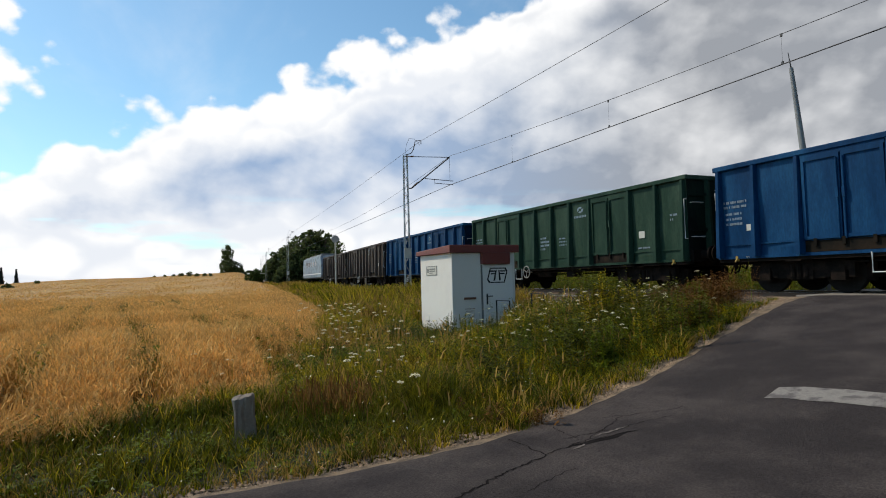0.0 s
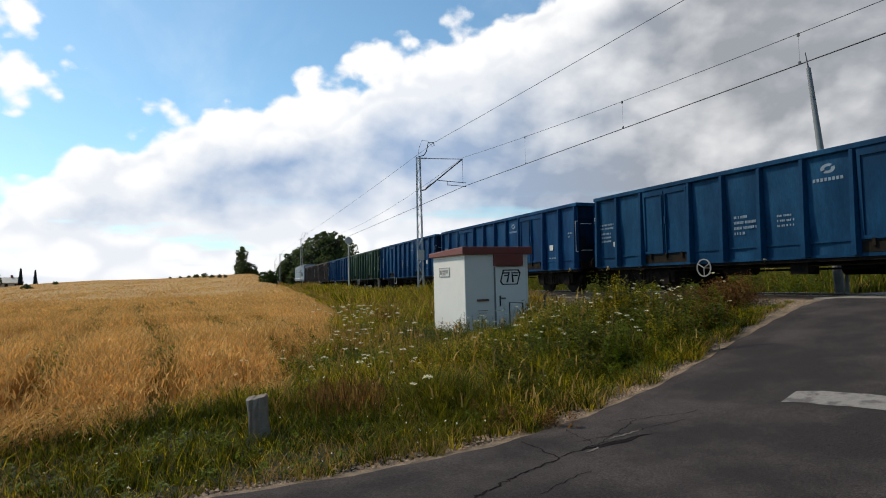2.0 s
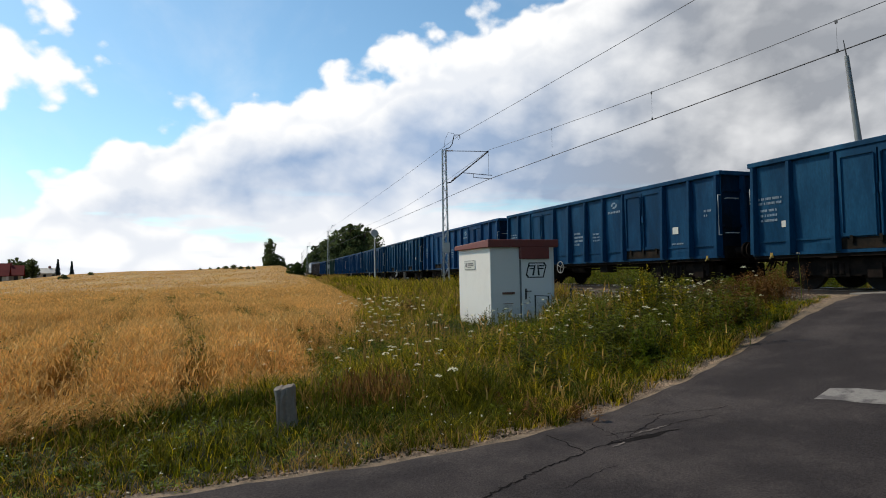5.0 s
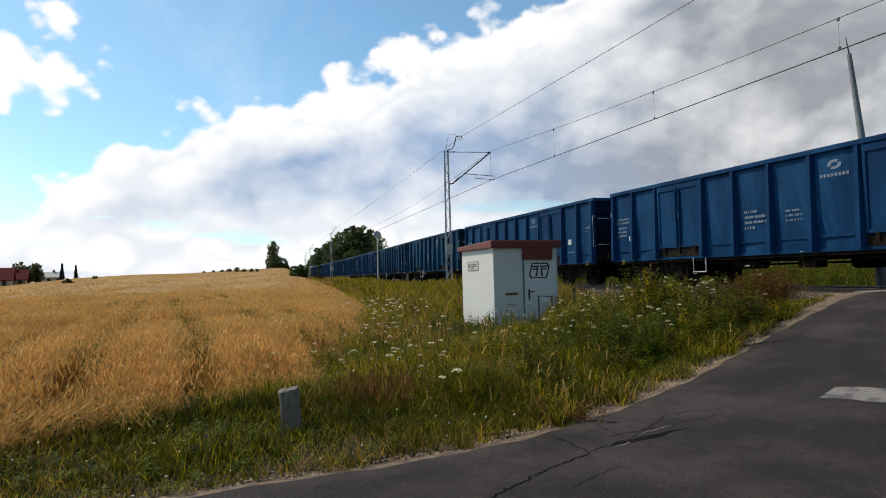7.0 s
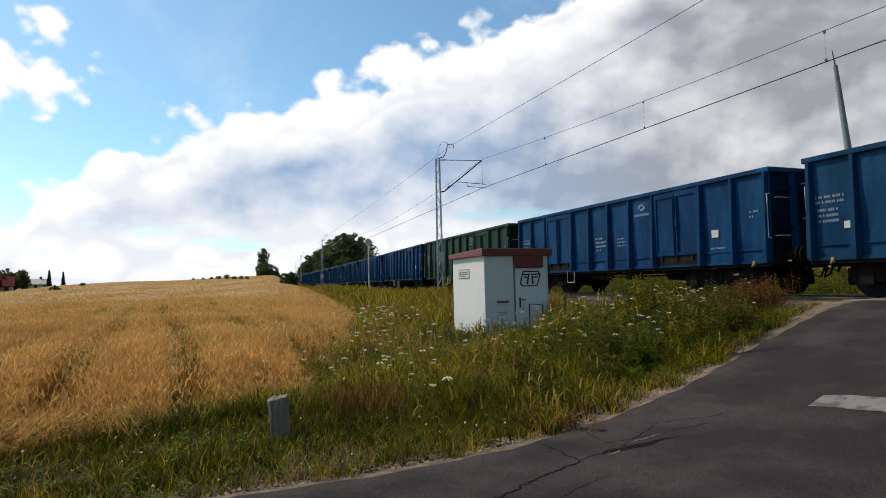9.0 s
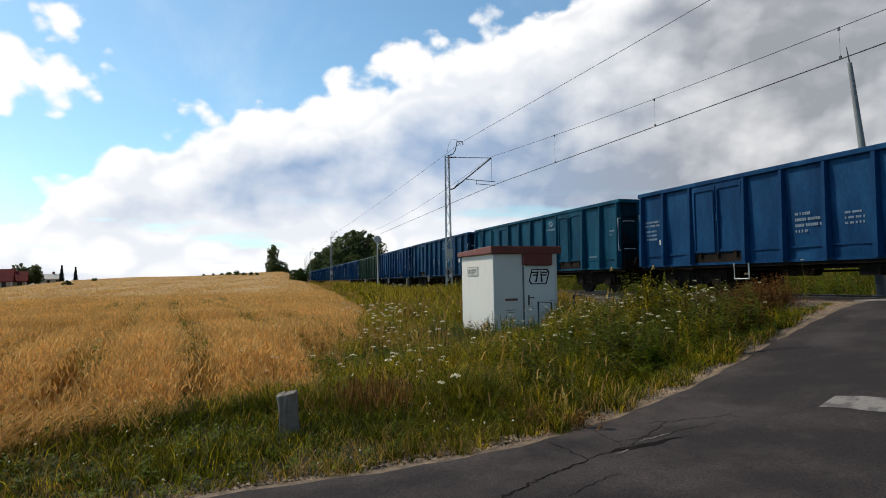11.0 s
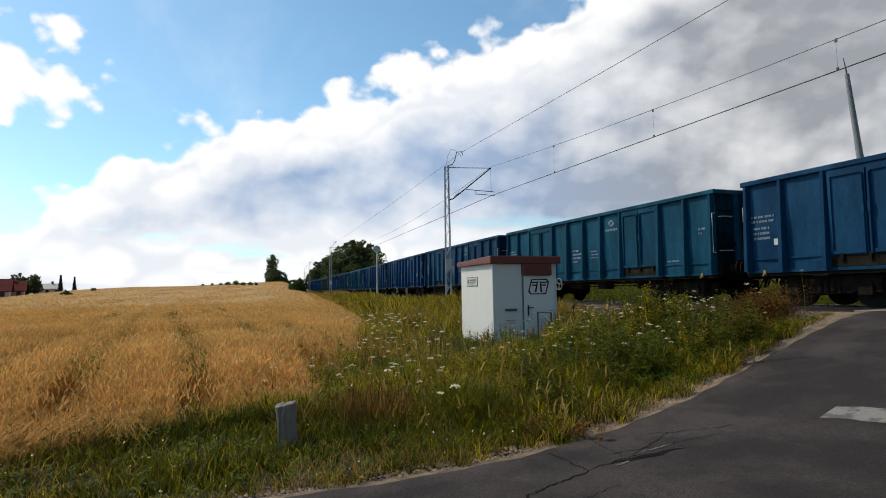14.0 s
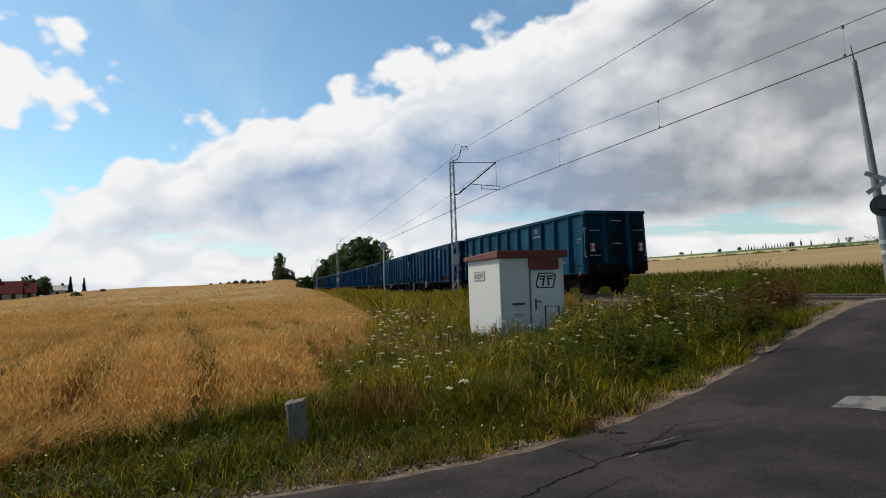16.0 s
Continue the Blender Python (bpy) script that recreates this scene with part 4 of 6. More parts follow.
        for sx in (-1, 1):
            bm = B()
            tube(bm, (sx * 0.875, s * (L2 + 0.08), 1.05), (sx * 0.875, s * (L2 + 0.42), 1.05), 0.11, None, 12)
            tube(bm, (sx * 0.875, s * (L2 + 0.42), 1.05), (sx * 0.875, s * (L2 + 0.46), 1.05), 0.23, 0.22, 18)
            part("buffer", bm, M["bogie"], w)
            bm = B()
            x = sx * (HW + 0.09)
            yb = s * (L2 - 0.02)
            pipe(bm, [(sx * HW, yb, 2.62), (x, yb, 2.62), (x, yb, 1.5), (sx * HW, yb, 1.5)], 0.016, 6)
            part("handrail", bm, M["steel_white"], w, "white handrail")
            bm = B()
            yc = s * (L2 - 0.55)
            box(bm, sx * (HW + 0.01) - 0.03, sx * (HW + 0.01) + 0.03, yc - 0.035, yc + 0.035, FLOOR - 0.08, FLOOR + 0.05)
            pipe(bm, [(sx * (HW + 0.03), yc, FLOOR - 0.02), (sx * (HW + 0.1), yc, FLOOR - 0.1)], 0.02, 6)
            part("rope_hook", bm, M["yellow"], w, "yellow rope hook")
    # steps and hand wheel
    for s in (-1, 1):
        bm = B()
        x, y0 = s * (HW + 0.02), -s * 2.5 - 0.24
        pipe(bm, [(x, y0, FLOOR), (x, y0, 0.46), (x, y0 + 0.48, 0.46), (x, y0 + 0.48, FLOOR)], 0.02, 6)
        if colour in ("blue", "green", "brown", "navy"):
            part("step", bm, M["steel_white"], w, "white step loop")
        else:
            bm.free()
        if colour == "blue" and s < 0:
            continue
        bm = B()
        c = (s * (HW + 0.06), -s * 1.85, 0.74)
        ring(bm, c, (1, 0, 0), 0.22, 0.25, 0.025, 22)
        for k in range(3):
            a0 = 0.5 + k * 2.094
            tube(bm, c, (c[0], c[1] + 0.22 * math.cos(a0), c[2] + 0.22 * math.sin(a0)), 0.016, None, 5)
        tube(bm, c, (s * 1.1, -s * 1.85, 0.74), 0.025, None, 6)
        part("hand_wheel", bm, M["wheel_paint"], w, "worn pale brake hand wheel")
    return w


LABELS = {
    "blue": "blue open freight wagon with double side doors",
    "navy": "dark blue open freight wagon with double side doors",
    "steel": "faded greyish-blue open freight wagon with side doors",
    "teal": "weathered teal open freight wagon with ribbed sides",
    "green": "dull green open freight wagon with double side doors",
    "brown": "dirty dark brown open freight wagon of the train",
}
PITCH, AHEAD = 14.04, -1.72 + 6.54
ORDER = {4: "brown", 3: "brown", 2: "blue", 1: "green", 0: "blue", -1: "blue", -2: "steel", -3: "navy", -4: "blue", -5: "steel", -6: "navy", -7: "blue",
         -8: "blue", -9: "green", -10: "blue", -11: "steel", -12: "teal", -13: "blue", -14: "blue", -15: "steel", -16: "teal", -17: "steel", -18: "plain"}
WAGONS = {}


def make_train():
    made = {}
    for k in sorted(ORDER):
        c = ORDER[k]
        start = on_track(AHEAD + PITCH * k)
        if c == "plain":
            w = make_wagon("open_wagon", "teal", "teal last wagon with ribbed sides and red tail plates", [1] * 11)
            for sx in (-1, 1):
                bm = B()
                y = -L2 - 0.09
                box(bm, sx * 1.1 - 0.1, sx * 1.1 + 0.1, y, y + 0.02, 1.70, 2.02)
                plate = part("tail_plate", bm, M["plate"], w, "faded white and red tail plate")
                bm = B()
                for s in (-1, 1):
                    vs = [bm.verts.new((sx * 1.1 + a0, y - 0.003, 1.86 + b0)) for a0, b0 in ((s * 0.1, -0.16), (s * 0.1, 0.16), (s * 0.015, 0.0))]
                    bm.faces.new(vs)
                part("red_triangle", bm, M["red"], plate, "red triangle")
            w.matrix_basis = start
        elif c in made:
            w = copy_thing(made[c], start)
        else:
            w = made[c] = make_wagon("open_wagon", c, LABELS[c])
            w.matrix_basis = start
        WAGONS[k] = w


make_train()


def make_loco():
    w = thing("locomotive", on_track(AHEAD + PITCH * 5 + 2.0), "blue-grey electric locomotive streaked with grime at the head", "locomotive")
    bm = B()
    pts = [(-8.2, 1.05), (8.2, 1.05), (8.2, 2.2), (7.6, 3.65), (-7.6, 3.65), (-8.2, 2.2)]
    a0 = [bm.verts.new((-1.45, y, z)) for y, z in pts]
    b0 = [bm.verts.new((1.45, y, z)) for y, z in pts]
    bm.faces.new(a0)
    bm.faces.new(b0[::-1])
    for i in range(6):
        bm.faces.new((a0[i], b0[i], b0[(i + 1) % 6], a0[(i + 1) % 6]))
    bevelled(bm, 0.12, 2)
    part("body", bm, M["loco"], w)
    bm = B()
    box(bm, -1.2, 1.2, -6.8, 6.8, 3.64, 3.82)
    for k in range(4):
        box(bm, -0.8, 0.8, -5 + 3 * k, -3.6 + 3 * k, 3.82, 4.0)
    part("roof", bm, M["pole"], w)
    for s in (-1, 1):
        for k in range(5):
            bm = B()
            box(bm, min(s * 1.44, s * 1.462), max(s * 1.44, s * 1.462), -4.6 + 2 * k, -3.6 + 2 * k, 2.5, 3.1)
            part("side_window", bm, M["glass"], w)
        bm = B()
        box(bm, min(s * 1.44, s * 1.465), max(s * 1.44, s * 1.465), -8.0, 8.0, 1.5, 1.62)
        part("stripe", bm, M["cross_white"], w, "pale stripe")
        bm = B()
        pipe(bm, [(0, s * 5.0, 3.9), (0, s * 6.2, 4.4), (0, s * 5.2, 4.9)], 0.03)
        box(bm, -0.8, 0.8, s * 5.2 - 0.1, s * 5.2 + 0.1, 4.88, 4.93)
        part("pantograph", bm, M["black"], w)
        for e in (-1, 1):
            bm = B()
            vs = [bm.verts.new((px, s * py, pz)) for px, py, pz in ((e * 0.15, 8.14, 2.42), (e * 1.2, 8.14, 2.42), (e * 1.1, 7.83, 3.2), (e * 0.15, 7.83, 3.2))]
            bm.faces.new(vs)
            part("cab_window", bm, M["glass"], w)
        bogie(w, s * 4.9)
    WAGONS["loco"] = w


make_loco()


# ---- relay hut ----
def make_hut():
    x0, y0, wx, wy = 6.88, 14.5, 1.96, 2.2
    zb, zt = float(height(7.8, 15.6)) - 0.1, 2.26
    h = thing("relay_hut", pose(x0, y0, 0), "small white rendered relay hut with a maroon roof edge", "hut")
    bm = B()
    box(bm, 0, wx, 0, wy, zb, zt)
    bevelled(bm, 0.012)
    part("wall_block", bm, M["plaster"], h)
    bm = B()
    o = 0.10
    vs = [bm.verts.new(c) for c in ((-o, -o, zt - 0.01), (wx + o, -o, zt - 0.01), (wx + o, wy + o, zt - 0.01), (-o, wy + o, zt - 0.01),
                                    (-o, -o, zt + 0.20), (wx + o, -o, zt + 0.20), (wx + o, wy + o, zt + 0.12), (-o, wy + o, zt + 0.12))]
    for f in ((0, 3, 2, 1), (4, 5, 6, 7), (0, 1, 5, 4), (1, 2, 6, 5), (2, 3, 7, 6), (3, 0, 4, 7)):
        bm.faces.new([vs[i] for i in f])
    bevelled(bm, 0.015)
    part("roof_edge", bm, M["maroon"], h, "maroon sheet roof edge")
    # door with its canopy
    d0, d1 = 0.92, 1.86
    bm = B()
    box(bm, d0, d1, -0.035, 0.02, zb + 0.08, zt - 0.345)
    bevelled(bm, 0.008)
    door = part("door", bm, M["door_white"], h, "white metal door")
    bm = B()
    box(bm, d0 - 0.05, d0 - 0.004, -0.02, 0.02, zb + 0.05, zt - 0.345)
    part("door_frame", bm, M["grey_ink"], h, "dark door gap")
    bm = B()
    box(bm, d0 - 0.06, 1.74, -0.13, 0.0, zt - 0.33, zt - 0.012)
    bevelled(bm, 0.01)
    part("canopy", bm, M["maroon"], h, "maroon sheet canopy over the door")
    bm = B()
    box(bm, d0 + 0.09, d0 + 0.13, -0.055, -0.036, 0.84, 1.12)
    tube(bm, (d0 + 0.11, -0.06, 1.05), (d0 + 0.26, -0.09, 1.05), 0.014, None, 6)
    part("door_handle", bm, M["black"], door, "black lever handle")
    # railway mark on the door: an outlined shield with two converging lines, as plain bars
    bm = B()
    c = ((d0 + d1) / 2 - 0.02, 1.62)
    out = [(-0.33, -0.12), (-0.23, 0.21), (0.27, 0.21), (0.33, 0.12), (0.23, -0.21), (-0.27, -0.21)]
    y = -0.038
    for k in range(6):
        p, q = out[k], out[(k + 1) % 6]
        f = 0.86
        vs = [bm.verts.new((c[0] + a0, y, c[1] + b0)) for a0, b0 in (p, q, (q[0] * f, q[1] * f), (p[0] * f, p[1] * f))]
        bm.faces.new(vs)

    def bar(pts):
        bm.faces.new([bm.verts.new((c[0] + a0 * 1.22, y, c[1] + b0 * 1.22)) for a0, b0 in pts])

    bar([(-0.11, -0.12), (-0.06, -0.12), (-0.01, 0.12), (-0.04, 0.12)])
    bar([(0.04, -0.12), (0.09, -0.12), (0.06, 0.12), (0.03, 0.12)])
    for zz, w in ((0.08, 0.14), (0.02, 0.12)):
        bar([(-0.05 - w, zz), (-0.05, zz), (-0.045, zz + 0.03), (-0.04 - w, zz + 0.03)])
        bar([(0.07, zz), (0.07 + w, zz), (0.08 + w, zz + 0.03), (0.07, zz + 0.03)])
    part("railway_mark", bm, M["ink"], door, "black outlined railway mark")
    # vent, stains, plate
    bm = B()
    box(bm, 0.34, 0.70, -0.03, 0.01, 0.98, 1.04)
    box(bm, 0.36, 0.68, -0.045, -0.03, 1.02, 1.035)
    box(bm, 0.36, 0.66, -0.012, 0.01, 0.72, 0.735)
    box(bm, 0.40, 0.62, -0.010, 0.01, 0.66, 0.67)
    part("vent", bm, M["rust"], h, "rusty vent slot")
    bm = B()
    box(bm, -0.012, 0.0, 0.98, 1.72, 1.67, 1.93)
    sign = part("name_plate", bm, M["plate"], h, "pale plate with small unreadable writing")
    bm = B()
    for q in ((1.55, 1.66, 1.74, 1.86), (1.1, 1.5, 1.82, 1.86), (1.1, 1.5, 1.77, 1.80), (1.25, 1.5, 1.72, 1.745)):
        box(bm, -0.016, -0.012, q[0], q[1], q[2], q[3])
    for q in ((0.98, 1.72, 1.67, 1.685), (0.98, 1.72, 1.915, 1.93), (0.98, 0.995, 1.685, 1.915), (1.705, 1.72, 1.685, 1.915)):
        box(bm, -0.016, -0.012, *q)
    part("writing", bm, M["grey_ink"], sign)
    # black rail before the door
    for px, pz in ((1.0, 0.95), (2.1, 1.1)):
        b0 = float(height(x0 + px, y0 - 0.6))
        bm = B()
        pipe(bm, [(0, 0, b0 - 0.1), (0, 0, pz), (0.40, 0, pz - 0.03), (0.40, 0, b0 - 0.1)], 0.024, 8)
        o = part("guard_rail", bm, M["black"])
        o.matrix_basis = pose(x0 + px, y0 - 0.6, 0)
        tagged(o, "black bent tube guard rail beside the hut", "guard rail")


make_hut()


# ---- overhead line ----
def lattice_mast(y, detailed=True, side=-1, top=7.55, u=2.75):
    m = on_track(y, side * u)
    g = float(height(m.translation.x, m.translation.y)) - float(rail_z(y)) - 0.05
    w = thing("overhead_line_mast", m, "grey galvanised lattice mast carrying the overhead wire", "railway mast", "masts along the track")
    for sx in (-1, 1):
        for sy in (-1, 1):
            bm = B()
            tube(bm, (sx * 0.16, sy * 0.09, g), (sx * 0.10, sy * 0.07, top), 0.028, 0.025, 5)
            part("upright", bm, M["galv"], w)
    n = 16 if detailed else 7
    for yy in (-0.08, 0.08):
        bm = B()
        pts = []
        for k in range(n + 1):
            t0 = k / n
            pts.append(((1 if k % 2 else -1) * (0.16 - 0.06 * t0), yy, g + (top - g) * t0))
        pipe(bm, pts, 0.012, 4)
        part("lacing_bar", bm, M["galv"], w)
    bm = B()
    box(bm, -0.3, 0.3, -0.3, 0.3, g - 0.3, g + 0.22)
    bevelled(bm, 0.03)
    part("footing", bm, M["concrete"], w, "concrete footing")
    d = -side
    bm = B()
    end = d * (u - 0.05)
    pipe(bm, [(0, 0, top - 0.08), (end, 0, top + 0.02)], 0.02, 6)
    pipe(bm, [(0.1 * d, 0, top - 1.9), (d * 0.35, 0, top - 1.85), (end, 0, top + 0.02)], 0.036, 8)
    pipe(bm, [(d * 1.15, 0, top - 1.28), (end + d * 0.2, 0, top - 1.36)], 0.02, 6)
    part("cantilever", bm, M["black"], w, "dark cantilever arm")
    bm = B()
    pipe(bm, [(d * 1.75, 0, top - 1.52), (end + d * 0.2, 0, top - 1.57)], 0.018, 6)
    pipe(bm, [(d * 1.75, 0, top - 1.3), (d * 1.75, 0, top - 1.56)], 0.015, 6)
    pipe(bm, [(end, 0, top + 0.02), (end, 0, top - 1.4)], 0.009, 5)
    part("steady_arm", bm, M["black"], w)
    for p, q in (((d * 0.12, 0, top - 0.07), (d * 0.55, 0, top - 0.04)), ((d * 0.42, 0, top - 1.78), (d * 0.72, 0, top - 1.5))):
        bm = B()
        P, Q = Vector(p), Vector(q)
        for k in range(6):
            a0 = P.lerp(Q, (k + 0.2) / 6)
            tube(bm, a0, P.lerp(Q, (k + 0.65) / 6), 0.055, 0.03, 8)
        part("insulator", bm, M["insulator"], w, "brown ribbed insulator")
    bm = B()
    pts = [(0, 0, top), (d * 0.35, 0, top + 0.12), (d * 0.5, 0, top + 0.35), (d * 0.62, 0, top + 0.85), (d * 0.95, 0, top + 0.88), (d * 0.97, 0, top + 0.68)]
    pipe(bm, pts, 0.026, 6)
    part("feeder_hook", bm, M["black"], w, "curved feeder bracket")
    bm = B()
    pts = [(d * 0.9, 0, top + 0.6), (d * 0.6, 0.05, top + 0.95), (d * 0.3, 0.1, top + 1.0), (d * 0.1, 0.05, top + 0.6), (0, 0, top + 0.1)]
    pipe(bm, pts, 0.009, 5)
    part("jumper", bm, M["wire"], w)
    if detailed:
        bm = B()
        box(bm, -0.2, 0.2, -0.12, -0.1, 1.75, 2.3)
        part("number_plate", bm, M["plate"], w, "pale mast plate")
    return w


MASTS = [-31, 31, 93, 146, 198, 250]
for k, y in enumerate(MASTS):
    lattice_mast(y, k < 3)


def run_of(name, label, off_up, sag, r, steps=20):
    """A wire from mast to mast; off_up gives its place at a mast."""
    w = thing(name, Matrix(), label, "overhead wire")
    for y0, y1 in zip(MASTS, MASTS[1:]):
        p = on_track(y0) @ Vector(off_up)
        q = on_track(y1) @ Vector(off_up)
        bm = B()
        pts = []
        for k in range(steps + 1):
            t = k / steps
            v = p.lerp(q, t)
            v.z -= sag * 4 * t * (1 - t) * (y1 - y0) / 62
            pts.append(v)
        pipe(bm, pts, r, 5)
        part("span", bm, M["wire"], w)
    return w


CONTACT, CARRIER, FEEDER = (0.0, 0, 5.98), (0.0, 0, 7.66), (-1.8, 0, 8.42)
run_of("contact_wire", "thin dark contact wire above the track", CONTACT, 0.02, 0.017)
run_of("carrier_wire", "sagging dark carrier wire above the contact wire", CARRIER, 1.0, 0.010)
run_of("feeder_wire", "thin dark feeder wire along the mast tops", FEEDER, 0.15, 0.010)
dr = thing("droppers", Matrix(), "thin droppers holding the contact wire", "overhead wire")
for y0, y1 in zip(MASTS[:1], MASTS[1:2]):
    a0, b0 = on_track(y0) @ Vector(CARRIER), on_track(y1) @ Vector(CARRIER)
    c0, d0 = on_track(y0) @ Vector(CONTACT), on_track(y1) @ Vector(CONTACT)
    for k in range(1, 9):
        t = k / 9
        up, lo = a0.lerp(b0, t), c0.lerp(d0, t)
        up.z -= 1.0 * 4 * t * (1 - t)
        bm = B()
        tube(bm, up, lo, 0.003, None, 4)
        box(bm, up.x - 0.014, up.x + 0.014, up.y - 0.03, up.y + 0.03, up.z - 0.07, up.z + 0.02)
        box(bm, lo.x - 0.014, lo.x + 0.014, lo.y - 0.03, lo.y + 0.03, lo.z - 0.01, lo.z + 0.06)
        part("dropper", bm, M["wire"], dr)


# ---- signal, posts ----
def make_signal():
    m = on_track(52, -2.75)
    g = float(height(m.translation.x, m.translation.y)) - float(rail_z(52))
    w = thing("railway_signal", m, "pale railway signal post with a round head seen from behind", "railway signal")
    bm = B()
    tube(bm, (0, 0, g - 0.2), (0, 0, 4.1), 0.07, 0.06, 12)
    part("signal_post", bm, M["plate"], w)
    bm = B()
    tube(bm, (0, -0.02, 4.35), (0, 0.04, 4.35), 0.33, None, 24)
    part("head", bm, M["galv"], w, "round grey signal target")
    bm = B()
    for zz in (4.22, 4.48):
        tube(bm, (0, 0.05, zz), (0, 0.2, zz), 0.09, None, 10)
    part("lamp_case", bm, M["black"], w)


make_signal()
for y, u in ((38.5, -3.2), (42, -3.4)):
    m = on_track(y, u)
    g = float(height(m.translation.x, m.translation.y)) - float(rail_z(y))
    bm = B()
    box(bm, -0.06, 0.06, -0.06, 0.06, g - 0.1, 0.75 if y < 40 else 0.45)
    bevelled(bm, 0.015)
    o = part("marker_post", bm, M["concrete"])
    o.matrix_basis = m
    tagged(o, "grey marker post in the grass beside the track", "marker post", "posts by the track")


def make_stone():
    bm = B()
    r = random.Random(2)
    box(bm, -0.10, 0.10, -0.09, 0.09, -0.3, 0.43)
    bmesh.ops.subdivide_edges(bm, edges=bm.edges[:], cuts=5, use_grid_fill=True)
    for v in bm.verts:
        q = 0.006 if v.co.z < 0.41 else 0.012
        v.co += Vector((r.uniform(-q, q), r.uniform(-q, q), r.uniform(-q, q)))
        v.co.z += 0.09 * v.co.x * (v.co.z > 0.38)
        v.co.x *= 1 - 0.12 * (v.co.z - 0.1)
    bmesh.ops.bevel(bm, geom=[e for e in bm.edges if e.calc_face_angle(0) > 1.2], offset=0.012, segments=1, affect="EDGES")
    o = part("concrete_post", bm, M["concrete"])
    o.matrix_basis = pose(0.70, 6.45, float(height(0.70, 6.45)), 0, -3, -6)
    tagged(o, "weathered grey concrete boundary post in the grass", "concrete post")


make_stone()


# ---- tall pole, crossing sign and warning light beyond the rails ----
def make_crossing_side():
    az = radians(56.85)
    x, y = 21.2 * math.sin(az), 21.2 * math.cos(az)
    g = float(height(x, y))
    w = thing("tall_pole", pose(x, y, g, 0, 0, -56.85), "tall tapering grey steel pole with pale base bands", "pole")
    bm = B()
    H = 7.78 - g
    tube(bm, (0, 0, -0.2), (-0.13, 0, 2.2), 0.135, 0.12, 16)
    tube(bm, (-0.13, 0, 2.2), (-0.50, 0, H), 0.12, 0.06, 16)
    part("shaft", bm, M["pole"], w)
    bm = B()
    tube(bm, (-0.50, 0, H), (-0.56, 0, H + 0.5), 0.022, 0.01, 6)
    part("tip", bm, M["black"], w, "thin rod on top")
    for zz in (1.45, 1.75):
        bm = B()
        cx = -0.13 * zz / 2.2
        ring(bm, (cx, 0, zz), (0, 0, 1), 0.11, 0.137, 0.12, 18)
        part("band", bm, M["plate"], w, "pale band")
    # crossing sign
    az = radians(56.75)
    x, y = 19.6 * math.sin(az), 19.6 * math.cos(az)
    g = float(height(x, y))
    w = thing("crossing_signal", pose(x, y, g, 0, 0, -56.75), "level crossing signal with round lamp and crossbuck", "crossing signal")
    bm = B()
    tube(bm, (0.18, 0.05, -0.2), (0.18, 0.05, 3.6 - g), 0.05, None, 10)
    part("signal_post", bm, M["pole"], w)
    cz = 1.55 + 19.6 * math.tan(radians(7.0)) - g
    for k, a0 in enumerate((28, -32)):
        bm = B()
        box(bm, -0.55, 0.55, -0.015 - 0.03 * k, 0.015 - 0.03 * k, -0.06, 0.06)
        arm = part("cross_arm", bm, M["pole"], w, "crossbuck arm seen from behind")
        arm.matrix_basis = pose(0.1, -0.04, cz, 0, a0, 0)
    lz = 1.55 + 19.6 * math.tan(radians(5.1)) - g
    bm = B()
    tube(bm, (-0.05, -0.07, lz), (-0.05, -0.02, lz), 0.29, None, 28)
    part("backing_disc", bm, M["black"], w, "round black backing disc")
    bm = B()
    tube(bm, (-0.05, -0.28, lz + 0.02), (-0.05, -0.07, lz), 0.13, 0.12, 16)
    part("lamp_hood", bm, M["black"], w)
    bm = B()
    tube(bm, (-0.05, -0.02, lz), (-0.05, 0.06, lz), 0.1, 0.09, 16)
    part("lamp_lens", bm, M["red_glass"], w, "dark red lens")


make_crossing_side()


# ---- trees ----
def leaf_cloud(centres, radii, count, size, seed):
    """Many small leaf clusters scattered over lobes: arrays for soup."""
    g = np.random.default_rng(seed)
    centres, radii = np.array(centres), np.array(radii)
    wgt = (radii ** 2).prod(1) ** (1 / 3) if radii.ndim > 1 else radii ** 2
    pick = g.choice(len(centres), count, p=wgt / wgt.sum())
    d = g.normal(size=(count, 3))
    d /= np.linalg.norm(d, axis=1, keepdims=True)
    rad = radii[pick] if radii.ndim > 1 else radii[pick][:, None]
    c = centres[pick] + d * rad * (g.uniform(0.35, 1.08, (count, 1)) ** 0.6)
    a0 = g.normal(size=(count, 3))
    a0 /= np.linalg.norm(a0, axis=1, keepdims=True)
    b0 = np.cross(a0, g.normal(size=(count, 3)))
    b0 /= np.linalg.norm(b0, axis=1, keepdims=True)
    s = size * g.uniform(0.5, 1.3, (count, 1))
    v = np.stack([c - a0 * s, c + b0 * s * 0.55, c + a0 * s, c - b0 * s * 0.55], 1)
    f = np.arange(count * 4).reshape(-1, 4)
    return v.reshape(-1, 3), f


